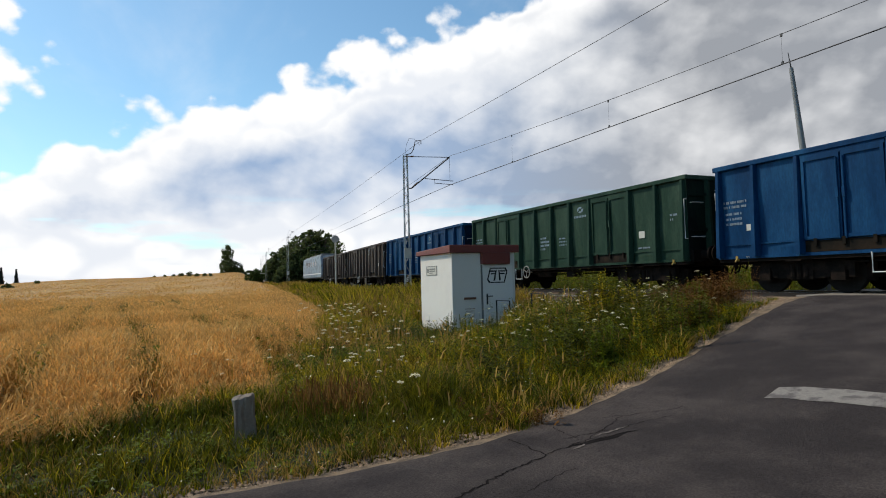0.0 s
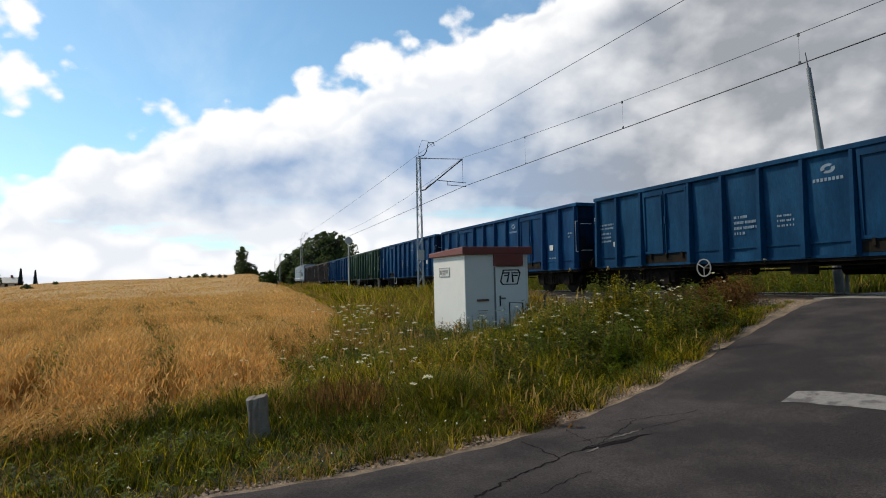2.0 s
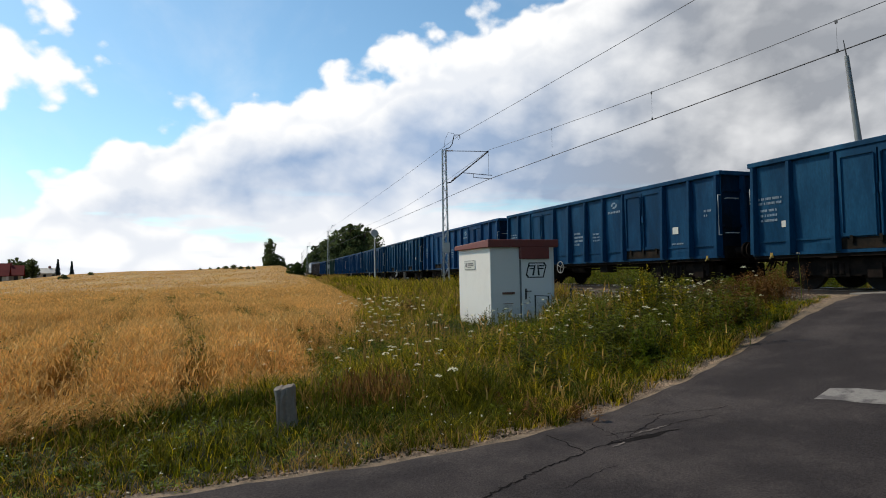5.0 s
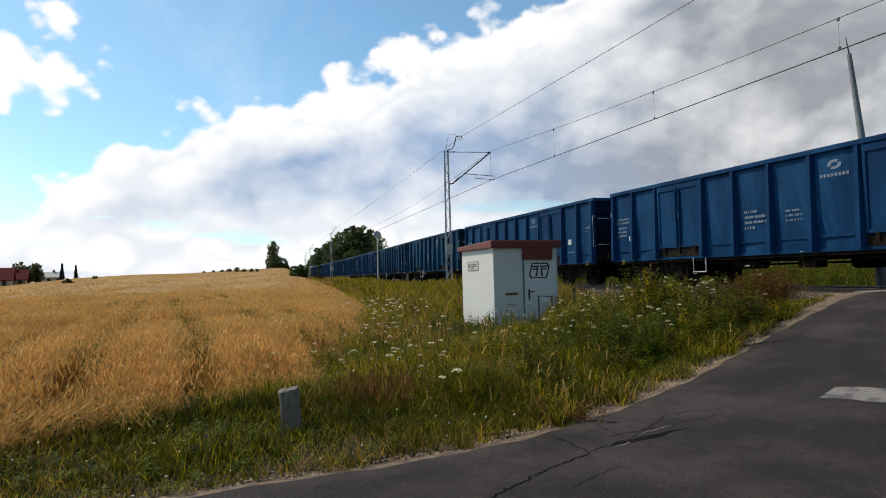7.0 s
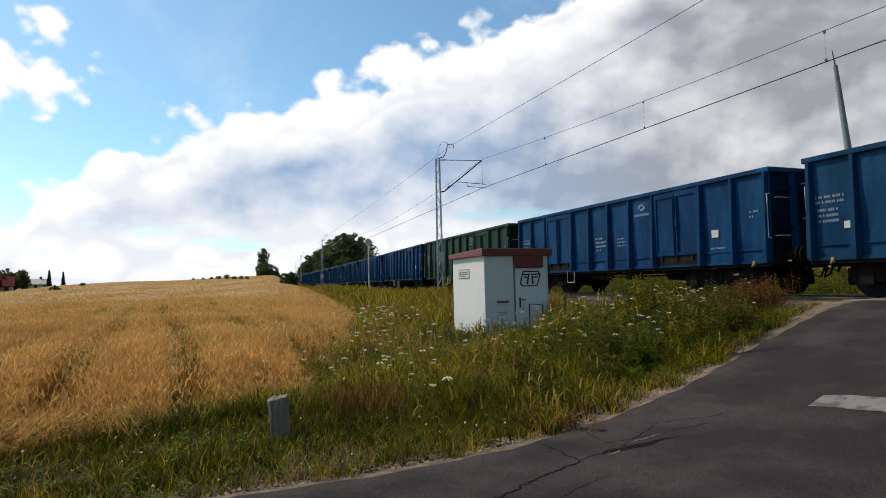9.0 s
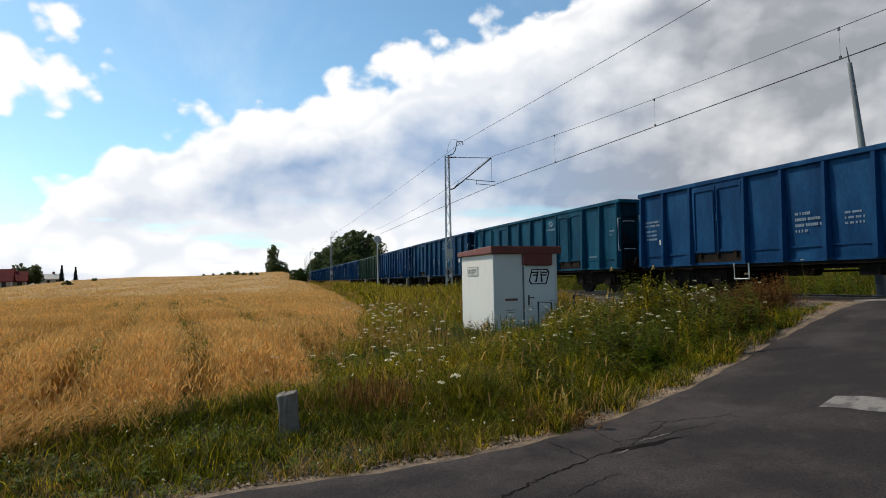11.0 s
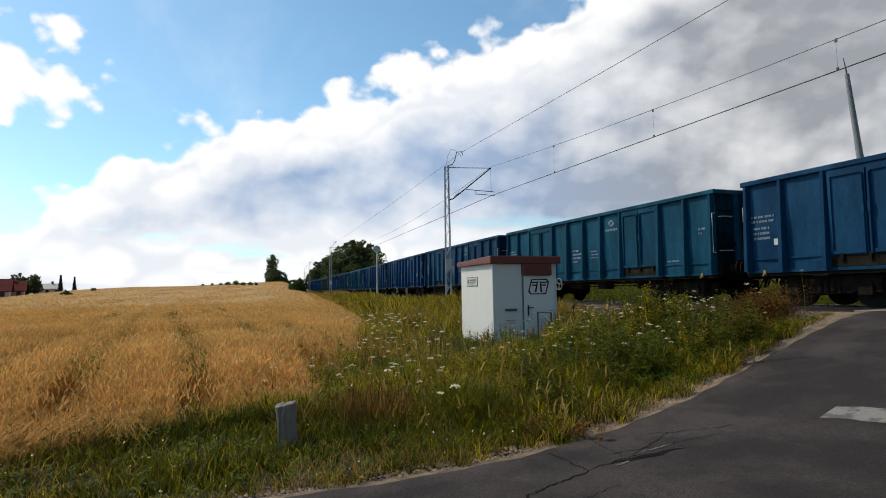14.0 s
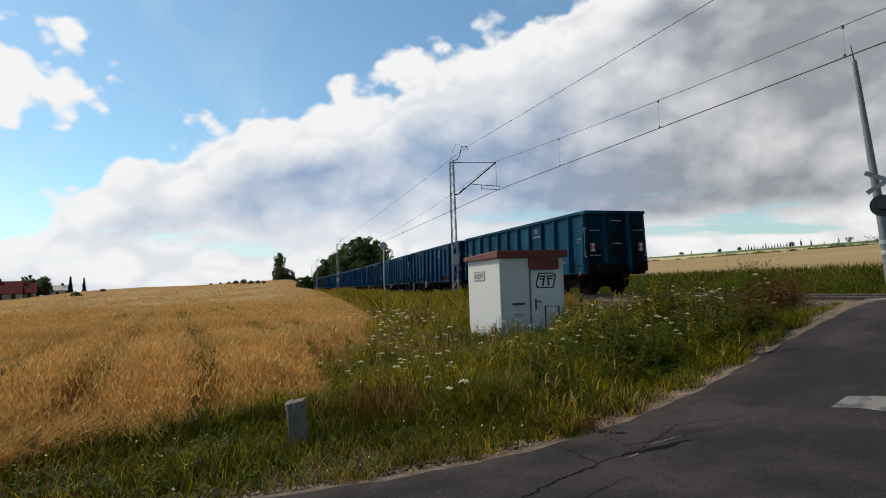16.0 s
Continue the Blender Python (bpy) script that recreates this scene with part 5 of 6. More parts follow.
def make_tree(x, y, h, spread, label, seed, dark=False, narrow=False, leaves=2600, size=None, category="tree", group="", low=0.2, sink=0.0):
    r = random.Random(seed)
    z = float(height(x, y)) - sink
    w = thing("tree" if category == "tree" else "bush", pose(x, y, z, 0, 0, r.uniform(0, 360)), label, category, group)
    bm = B()
    tube(bm, (0, 0, -0.3), (0.04 * h * r.uniform(-1, 1), 0.0, h * 0.45), 0.03 * h + 0.03, 0.02 * h, 9)
    tube(bm, (0, 0, h * 0.44), (0.03 * h, 0.02 * h, h * 0.85), 0.02 * h, 0.006 * h, 7)
    cs, rs = [], []
    lobes = 15
    for k in range(lobes):
        t = low + (1 - low) * (k + 0.5) / lobes
        prof = math.sin(math.pi * min(1, max(0.05, (t - low * 0.6) / (1.08 - low * 0.6)))) ** 0.7
        a0 = k * 2.4 + r.uniform(-0.4, 0.4)
        d = spread * prof * r.uniform(0.35, 0.75)
        c = (d * math.cos(a0), d * math.sin(a0), h * t * 0.95)
        cs.append(c)
        q = spread * prof * r.uniform(0.38, 0.62)
        rs.append((q, q, q * (1.25 if narrow else 0.8)))
        if k % 2 == 0:
            tube(bm, (0, 0, h * max(0.12, t - 0.22)), c, 0.012 * h, 0.004 * h, 5)
    part("trunk", bm, M["bark"], w)
    v, f = leaf_cloud(cs, rs, leaves, size or 0.055 * h ** 0.8, seed)
    soup("crown", v, f, [M["leaf_dark"] if dark else M["leaf"]], parent=w)
    return w


def make_conifer(x, y, h, label, seed, group=""):
    r = np.random.default_rng(seed)
    w = thing("conifer", pose(x, y, float(height(x, y)) - 0.1), label, "tree", group)
    bm = B()
    tube(bm, (0, 0, -0.3), (0, 0, h), 0.025 * h, 0.005 * h, 7)
    part("trunk", bm, M["bark"], w)
    n = 700
    t = r.uniform(0.08, 1, n) ** 0.8
    a0 = r.uniform(0, 6.28, n)
    d = (1 - t) * 0.24 * h * r.uniform(0.5, 1.1, n) + 0.02 * h
    tip = np.stack([d * np.cos(a0), d * np.sin(a0), t * h - 0.05 * h], -1)
    inn = np.stack([0.2 * d * np.cos(a0), 0.2 * d * np.sin(a0), t * h], -1)
    side = np.stack([-np.sin(a0), np.cos(a0), 0 * a0], -1) * 0.045 * h
    v = np.stack([inn, (inn + tip) / 2 + side, tip, (inn + tip) / 2 - side], 1).reshape(-1, 3)
    soup("foliage", v, np.arange(4 * n).reshape(-1, 4), [M["conifer"]], parent=w)


def at(az, dist):
    return dist * math.sin(radians(az)), dist * math.cos(radians(az))


def make_far_plants():
    x, y = at(4.75, 165)
    make_tree(x, y, 9.0, 1.75, "slender dark green tree at the field's edge", 3, True, True, 1500, 0.26, low=0.3, sink=0.8)
    x, y = at(4.95, 163)
    make_tree(x, y, 4.6, 2.6, "dense dark green shrub under the lone tree", 5, True, False, 2600, 0.26, "bush", low=0.03, sink=0.8)
    x, y = at(5.5, 168)
    make_tree(x, y, 2.3, 2.2, "dark green shrub beside the lone tree", 4, True, False, 1800, 0.28, "bush", low=0.05, sink=0.8)
    x, y = at(7.05, 95)
    make_tree(x, y, 2.6, 1.6, "round green bush at the edge of the grain", 6, False, False, 2600, 0.16, "bush", low=0.03, sink=0.2)
    wood = [(8.75, 205, 9.5, 4), (9.1, 200, 11, 4.5), (9.7, 205, 13, 5), (10.5, 200, 14.5, 5.5), (11.3, 206, 17, 6), (12.1, 201, 18.5, 6), (12.8, 205, 19, 5.5),
            (13.4, 201, 17, 5), (13.9, 206, 14, 4), (11.7, 196, 10, 5), (10.2, 194, 8, 4.5), (13.0, 196, 10, 5)]
    for k, (az, d, h, s) in enumerate(wood):
        x, y = at(az, d)
        make_tree(x, y, h, s, "tall dark green tree of a small wood", 20 + k, True, False, 3600, 0.5, group="trees of the small wood", low=0.02, sink=0.6)
    x, y = at(14.55, 190)
    make_tree(x, y, 13.5, 2.6, "sparse tree with thin foliage at the wood's end", 60, True, True, 800, 0.4, low=0.35)
    # scattered bushes in the grain
    for k, (az, d, h) in enumerate(((-1.2, 150, 0.4), (-0.4, 148, 0.4), (0.3, 146, 0.5), (0.9, 140, 0.7), (1.6, 138, 0.9), (2.2, 132, 0.6), (2.8, 128, 0.6), (3.3, 126, 0.5), (-11.5, 110, 0.7), (-9.6, 130, 0.6))):
        x, y = at(az, d)
        make_tree(x, y, h + 0.7, h * 0.9, "small dark shrub standing in the grain", 80 + k, True, False, 260, 0.18, "bush", "shrubs in the field", low=0.1)
    # beside the houses
    for k, (az, d, h) in enumerate(((-14.6, 178, 6.2), (-14.1, 182, 5.2), (-13.6, 180, 5.6))):
        x, y = at(az, d)
        make_tree(x, y, h, h * 0.32, "dark tree beside the far houses", 110 + k, True, False, 700, 0.35, group="trees by the houses", low=0.05)
    for k, (az, d, h) in enumerate(((-11.9, 200, 5.6), (-10.95, 205, 5.0))):
        x, y = at(az, d)
        make_conifer(x, y, h, "dark conifer beyond the grain", 120 + k, "conifers beyond the field")
    # far hill beyond the track
    r = random.Random(9)
    k = 0
    for az in np.arange(36.5, 56.5, 0.28):
        if r.random() < 0.25:
            continue
        e = 101 + r.uniform(-2, 2)
        d = (e + 15.6) / math.sin(radians(az))
        x, y = at(az, d)
        h = r.uniform(0.35, 0.8) * (2.2 if az > 53 and r.random() < 0.4 else 1)
        make_tree(x, y, h, h * 1.9, "low dark hedge bush between two fields", 200 + k, True, False, 220, 0.16, "bush", "hedge between the fields", low=0.05)
        k += 1
    for az, hh in [(38.3, 9), (38.7, 10), (39.2, 6), (41.8, 4), (42.6, 6), (44.9, 4), (46.4, 4), (50.3, 5), (51.0, 9), (51.7, 8), (52.6, 7), (53.6, 9), (54.3, 5)] + \
            [(46.9 + 0.22 * i, r.uniform(6, 10)) for i in range(17)]:
        d = 320 / math.sin(radians(az))
        x, y = at(az, d)
        if hh > 5.5:
            make_conifer(x, y, hh * r.uniform(0.28, 0.45), "dark far tree on the hilltop", 300 + k, "trees on the hilltop")
        else:
            make_tree(x, y, hh * 0.6, hh * 0.4, "dark far tree on the hilltop", 300 + k, True, False, 160, 0.4, group="trees on the hilltop", low=0.05)
        k += 1


make_far_plants()


# ---- far houses ----
def make_house(az, dist, length, depth, wall, rise, turn, label, roof, windows=5):
    x, y = at(az, dist)
    w = thing("house", pose(x, y, float(height(x, y)) - 0.2, 0, 0, turn), label, "house", "far houses")
    bm = B()
    box(bm, -length / 2, length / 2, -depth / 2, depth / 2, -0.5, wall)
    part("wall", bm, M["wall_far"], w)
    bm = B()
    o, t = 0.5, 0.18
    for s in (-1, 1):
        p = [(-length / 2 - o, s * (depth / 2 + o), wall - 0.2), (length / 2 + o, s * (depth / 2 + o), wall - 0.2), (length / 2 + o, 0, wall + rise), (-length / 2 - o, 0, wall + rise)]
        lo = [bm.verts.new(c) for c in p]
        up = [bm.verts.new((c[0], c[1], c[2] + t)) for c in p]
        bm.faces.new(lo)
        bm.faces.new(up)
        for i in range(4):
            bm.faces.new((lo[i], lo[(i + 1) % 4], up[(i + 1) % 4], up[i]))
    rf = part("roof", bm, roof, w)
    bm = B()
    for s in (-1, 1):
        vs = [bm.verts.new((s * length / 2, yy, zz)) for yy, zz in ((-depth / 2, wall), (depth / 2, wall), (0, wall + rise))]
        bm.faces.new(vs)
    part("gable", bm, M["wall_far"], w)
    bm = B()
    box(bm, length * 0.2, length * 0.2 + 0.6, -0.3, 0.3, wall + rise * 0.5, wall + rise + 0.8)
    part("chimney", bm, M["maroon"], rf)
    for k in range(windows):
        xc = -length / 2 + length * (k + 0.5) / windows
        bm = B()
        box(bm, xc - 0.5, xc + 0.5, -depth / 2 - 0.03, -depth / 2 + 0.05, 0.9, 2.3)
        win = part("window", bm, M["cross_white"], w)
        bm = B()
        box(bm, xc - 0.42, xc + 0.42, -depth / 2 - 0.05, -depth / 2 - 0.03, 0.98, 2.22)
        part("pane", bm, M["glass"], win)


make_house(-17.6, 165, 14, 8, 2.4, 2.6, 12, "long house with red roof beyond the field", M["roof_red"], 6)
make_house(-15.6, 172, 8, 7, 2.2, 2.2, 12, "house with red roof beyond the field", M["roof_red"], 4)
make_house(-20.5, 160, 14, 8, 2.6, 2.8, 12, "long house with red roof beyond the field", M["roof_red"], 6)
make_house(-12.9, 215, 7, 6, 2.6, 1.4, 20, "pale low house beyond the field", M["wall_far"], 3)


# ---- plants of the verge and the field ----
def blades(n, x, y, z, h, w, lean, seed, seg=2):
    """Bent blades: (n*verts, 3), quads as arrays."""
    g = np.random.default_rng(seed)
    a0 = g.uniform(0, 2 * np.pi, n)
    d = np.stack([np.cos(a0), np.sin(a0)], -1)
    f = g.uniform(0, 2 * np.pi, n)
    s = np.stack([np.cos(f), np.sin(f)], -1)
    rows = []
    for t, ww in ((0.0, 1.0), (0.55, 0.8), (1.0, 0.12)):
        off = (lean * h * t ** 2)[:, None] * d
        c = np.stack([x + off[:, 0], y + off[:, 1], z + h * t * (1 - 0.18 * lean * t)], -1)
        hw = np.concatenate([s * (w * ww / 2)[:, None], np.zeros((n, 1))], 1)
        rows += [c - hw, c + hw]
    v = np.stack(rows, 1)
    q = np.array([(0, 1, 3, 2), (2, 3, 5, 4)])
    f = (q[None] + (np.arange(n) * 6)[:, None, None]).reshape(-1, 4)
    return v.reshape(-1, 3), f


def clear(x, y):
    """Spots where plants may stand: off the road, the rails, the hut and the post."""
    ok = y > road_left(x) + 0.22 + 0.26 * smooth((x - 7) / 5) + 0.07 * np.sin(x * 5.3) + 0.06 * np.sin(x * 11.1)
    u = track_x(y) - x
    ok &= u > 3.0
    ok &= ~((x > 6.8) & (x < 8.95) & (y > 14.4) & (y < 16.8))
    ok &= ~((np.abs(x - 0.70) < 0.12) & (np.abs(y - 6.45) < 0.13))
    return ok


def patchy(x, y, s, seed):
    """Smooth random patches between 0 and 1."""
    g = np.random.default_rng(seed)
    out = np.zeros_like(x)
    for k in range(7):
        a0, b0 = g.normal(size=2) * s
        out += np.sin(x * a0 + y * b0 + g.uniform(0, 6.28))
    return np.clip(0.5 + out / 5.2, 0, 1)


def verge_points(n, seed, far=True):
    g = np.random.default_rng(seed)
    # nearer ground gets more plants
    y = 4.6 + (g.uniform(0, 1, n) ** 1.9) * (75 if far else 26)
    lo = np.where(y < 5.6, -9.0, wheat_edge(y) - 0.7)
    hi = np.where(y < 9, 14.0, track_x(y) - 2.2)
    x = lo + (hi - lo) * g.uniform(0, 1, n)
    ok = clear(x, y) & (x > -0.36 * y - 1.0) & ~((x < wheat_edge(y) - 0.7) & (y > 5.6))
    return x[ok], y[ok], g


def tall_zone(x, y):
    """How high the growth stands: low by the road, high towards the hut and the rails."""
    d = y - road_left(x)
    tall = 0.16 + 0.30 * smooth((d - 0.2) / 2.6)
    tall = tall * (1 - 0.25 * smooth((3.6 - x) / 2.5) * smooth((11 - y) / 2.5))
    # trodden ground before the hut
    ray = x / np.maximum(y, 0.1)
    tall = tall * (1 - 0.82 * smooth((y - 9.8) / 2.5) * smooth((18 - y) / 1.0) * smooth((ray - 0.37) / 0.05) * smooth((0.61 - ray) / 0.04))
    tall = tall * (1 + 0.6 * smooth((x - 5.5) / 2) * smooth((12.5 - y) / 1.5))
    near = 0.25 + 0.75 * smooth((track_x(y) - x - 2.9) / 2.6)
    return tall * (near + (1 - near) * smooth((y - 20) / 8)) * (0.45 + 0.6 * patchy(x, y, 0.5, 77) + 0.5 * patchy(x, y, 2.2, 76))


def sheet(name, sets, mats, label, category):
    """Joins several sets of (verts, quads, material)."""
    vs, fs, ix, base = [], [], [], 0
    for v, f, k in sets:
        vs.append(v)
        fs.append(f + base)
        ix.append(np.full(len(f), k))
        base += len(v)
    ob = soup(name, np.concatenate(vs), np.concatenate(fs), mats, np.concatenate(ix))
    return tagged(ob, label, category, kind="stuff")


def make_grass():
    x, y, g = verge_points(250000, 1)
    dist = np.hypot(x, y)
    hz = tall_zone(x, y)
    h = hz * g.uniform(0.45, 1.25, len(x)) + 0.05
    w = 0.004 + 0.0008 * dist * g.uniform(0.6, 1.3, len(x))
    v, f = blades(len(x), x, y, height(x, y) - 0.02, h, w, g.uniform(0.2, 0.9, len(x)), 2)
    dryness = patchy(x, y, 0.9, 3) + 0.12 * smooth((hz - 0.3) / 0.3)
    k = (g.uniform(0, 1, len(x)) < np.clip(dryness - 0.55 + 0.75 * smooth(1 - (y - road_left(x) - 0.1) / 0.9) + 0.3 * smooth((x - 9) / 2) + 0.22 * smooth((5.5 - x) / 2) * smooth((y - 7.4) / 1.2), 0.03, 0.75)).astype(int)
    lush = patchy(x, y, 0.8, 8) + 0.45 * smooth((3.5 - x) / 2) * smooth((7.8 - y) / 0.8)
    k = np.where((k == 0) & (g.uniform(0, 1, len(x)) < np.clip(lush - 0.15 + 0.3 * smooth((5 - x) / 2) * smooth((8.3 - y) / 1.0), 0.05, 0.95)), 2, k)
    ob = soup("verge_grass", v, f, [M["grass"], M["dry"], M["grass_dark"]], np.repeat(k, 2))
    tagged(ob, "uncut green and straw-coloured grass on the verge", "grass", kind="stuff")
    # growth that hides the foot of the track further on
    n = 60000
    y = 17.5 + 95 * g.uniform(0, 1, n) ** 1.3
    u = 2.3 + g.uniform(0, 1, n) ** 1.5 * np.maximum(1.0, track_x(y) - 2.3 - wheat_edge(y))
    x = track_x(y) - u
    h = g.uniform(0.5, 1.15, n) * (0.55 + 0.5 * patchy(x, y, 0.25, 78) + 0.35 * patchy(x, y, 1.3, 75)) * (0.45 + 0.55 * smooth((u - 2.2) / 1.2))
    v, f = blades(n, x, y, height(x, y) - 0.03, h, 0.008 + 0.0010 * y, g.uniform(0.1, 0.6, n), 79)
    k = np.where(g.uniform(0, 1, n) < np.clip(patchy(x, y, 0.2, 80) - 0.3, 0.05, 0.6), 1, np.where(g.uniform(0, 1, n) < 0.5, 2, 0))
    tagged(soup("trackside_grass", v, f, [M["grass"], M["dry"], M["grass_dark"]], np.repeat(k, 2)), "tall rough grass along the foot of the track", "grass", kind="stuff")
    # flowering stalks
    x, y, g = verge_points(5500, 5)
    hz = tall_zone(x, y)
    ok = hz > 0.22
    x, y, hz = x[ok], y[ok], hz[ok]
    n = len(x)
    h = hz * g.uniform(1.0, 1.6, n)
    w = 0.004 + 0.0005 * np.hypot(x, y)
    v, f = blades(n, x, y, height(x, y), h, w, g.uniform(0.1, 0.5, n), 6)
    top = v.reshape(n, 6, 3)[:, 4:].mean(1)
    v2, f2 = blades(n, top[:, 0], top[:, 1], top[:, 2] - 0.1, np.full(n, 0.16), w * 3.2, g.uniform(0.2, 0.7, n), 7)
    sheet("seed_stalks", [(v, f, 0), (v2, f2, 0)], [M["dry"]], "dry seeding grass stalks on the verge", "grass")


make_grass()


def make_tussocks():
    """Arching clumps of grass with dark gaps between them."""
    g = np.random.default_rng(61)
    n = 2600
    near = int(n * 0.45)
    cx = np.concatenate([g.uniform(-5, 3.6, near), g.uniform(1, 12, n - near)])
    cy = np.concatenate([g.uniform(4.9, 8.8, near), g.uniform(5, 15, n - near)])
    ok = clear(cx, cy) & ~((cx < wheat_edge(cy) - 0.3) & (cy > 5.5))
    cx, cy = cx[ok], cy[ok]
    m = 34
    n = len(cx)
    p = np.repeat(np.arange(n), m)
    a0 = g.uniform(0, 6.28, n * m)
    r0 = g.uniform(0, 0.07, n * m)
    x, y = cx[p] + r0 * np.cos(a0), cy[p] + r0 * np.sin(a0)
    hh = np.maximum(0.12, tall_zone(cx, cy)) * g.uniform(0.8, 1.5, n)
    h = hh[p] * g.uniform(0.5, 1.1, n * m)
    w = 0.004 + 0.0007 * np.hypot(x, y)
    s = np.stack([-np.sin(a0), np.cos(a0)], -1)
    z = height(x, y) - 0.02
    reach = h * g.uniform(0.25, 1.0, n * m)
    rows = []
    for t, ww in ((0.0, 1.0), (0.6, 0.8), (1.0, 0.1)):
        c = np.stack([x + np.cos(a0) * reach * t ** 1.6, y + np.sin(a0) * reach * t ** 1.6, z + h * (1.25 * t - 0.45 * t ** 2.5)], -1)
        hw = np.concatenate([s * (w * ww / 2)[:, None], np.zeros((n * m, 1))], 1)
        rows += [c - hw, c + hw]
    v = np.stack(rows, 1).reshape(-1, 3)
    q = np.array([(0, 1, 3, 2), (2, 3, 5, 4)])
    f = (q[None] + (np.arange(n * m) * 6)[:, None, None]).reshape(-1, 4)
    kind = g.choice([0, 1, 2], n, p=[0.5, 0.12, 0.38])
    kind = np.where((cx < 3.2) & (cy < 7.8) & (g.uniform(0, 1, n) < 0.88), 2, kind)
    tagged(soup("grass_tussocks", v, f, [M["grass"], M["dry"], M["grass_dark"]], np.repeat(kind[p], 2)), "arching grass tussocks on the roadside verge", "grass", kind="stuff")


make_tussocks()


def leafy(n_plants, xs, ys, hs, leaves, leaf, seed, spread=0.16):
    """Upright leafy weeds: stems and many small leaves."""
    g = np.random.default_rng(seed)
    z = height(xs, ys)
    sv, sf = blades(n_plants, xs, ys, z, hs, np.full(n_plants, 0.008), g.uniform(0.02, 0.25, n_plants), seed + 1)
    p = np.repeat(np.arange(n_plants), leaves)
    m = len(p)
    t = g.uniform(0.12, 1.0, m)
    a0 = g.uniform(0, 6.28, m)
    reach = spread * (1.15 - t) * g.uniform(0.4, 1.2, m) + 0.03
    c = np.stack([xs[p] + reach * np.cos(a0) * 0.5, ys[p] + reach * np.sin(a0) * 0.5, z[p] + hs[p] * t], -1)
    d = np.stack([np.cos(a0), np.sin(a0), g.uniform(-0.5, 0.5, m)], -1) * (leaf * g.uniform(0.5, 1.3, m))[:, None]
    s = np.stack([-np.sin(a0), np.cos(a0), g.uniform(-0.4, 0.4, m)], -1) * (leaf * 0.3 * g.uniform(0.6, 1.3, m))[:, None]
    v = np.stack([c - d * 0.3, c + s, c + d, c - s], 1).reshape(-1, 3)
    return (sv, sf), (v, np.arange(4 * m).reshape(-1, 4))


def make_weeds():
    x, y, g = verge_points(24000, 11, False)
    hz = tall_zone(x, y)
    dens = patchy(x, y, 0.7, 12)
    ok = g.uniform(0, 1, len(x)) < dens * 1.1 * (1 - 0.75 * smooth((4.5 - x) / 2) * smooth((9.0 - y) / 0.8))
    x, y, hz = x[ok][:9500], y[ok][:9500], hz[ok][:9500]
    n = len(x)
    s, l = leafy(n, x, y, hz * g.uniform(0.7, 1.4, n) + 0.04, 26, 0.034, 13, 0.12)
    sheet("verge_weeds", [(*s, 0), (*l, 0)], [M["weed"]], "leafy green weeds among the verge grass", "weeds")
    # tall leafy clumps before the rails
    spots = [(8.7, 10.9, 1.15, 70), (9.1, 11.0, 1.0, 60), (9.6, 11.3, 0.85, 80), (8.2, 10.3, 0.6, 70), (10.3, 10.6, 0.55, 60), (6.6, 10.9, 0.45, 60), (7.6, 11.4, 0.5, 60), (9.3, 9.7, 0.6, 60), (5.3, 10.2, 0.4, 60),
             (10.9, 10.1, 0.5, 50), (5.9, 12.6, 0.5, 50)]
    for k in range(16):
        cy = g.uniform(9.4, 12.6)
        spots.append((cy * g.uniform(0.64, 0.76), cy, g.uniform(0.45, 0.75), 45))
    while len(spots) < 64:
        cx = g.uniform(3.8, 9.6)
        cy = float(road_left(cx)) + g.uniform(1.0, 4.6)
        ray = cx / cy
        if track_x(cy) - cx < 2.9 or (cy > 9.6 and 0.36 < ray < 0.60):
            continue
        spots.append((cx, cy, g.uniform(0.4, 0.8) * (0.7 + 0.4 * (ray > 0.68)), 40))
    xs, ys, hs = [], [], []
    for cx, cy, h, k in spots:
        xs += list(cx + g.normal(0, 0.32, k))
        ys += list(cy + g.normal(0, 0.32, k))
        hs += list(h * g.uniform(0.4, 1.3, k))
    s, l = leafy(len(xs), np.array(xs), np.array(ys), np.array(hs), 46, 0.055, 15, 0.17)
    sheet("tall_weeds", [(*s, 0), (*l, 1)], [M["weed"], M["weed_olive"]], "tall bushy green weeds before the rails", "weeds")
    # rusty dock
    spots = [(10.5, 9.5, 0.85, 260), (11.2, 9.8, 0.75, 220), (9.8, 9.1, 0.75, 220), (11.6, 10.4, 0.6, 120), (9.0, 8.6, 0.55, 170), (10.1, 10.2, 0.8, 160), (8.2, 8.1, 0.4, 90), (2.6, 10.3, 1.0, 6), (5.5, 17.5, 0.8, 60), (3.3, 5.9, 0.22, 25)]
    xs, ys, hs = [], [], []
    for cx, cy, h, k in spots:
        xs += list(cx + g.normal(0, 0.22 if k > 10 else 0.12, k))
        ys += list(cy + g.normal(0, 0.3 if k > 10 else 0.12, k))
        hs += list(h * g.uniform(0.6, 1.2, k))
    s, l = leafy(len(xs), np.array(xs), np.array(ys), np.array(hs), 64, 0.034, 17, 0.09)
    sheet("dock_stalks", [(*s, 0), (*l, 0)], [M["dock"]], "rust-brown seeding dock stalks in the verge", "weeds")


make_weeds()


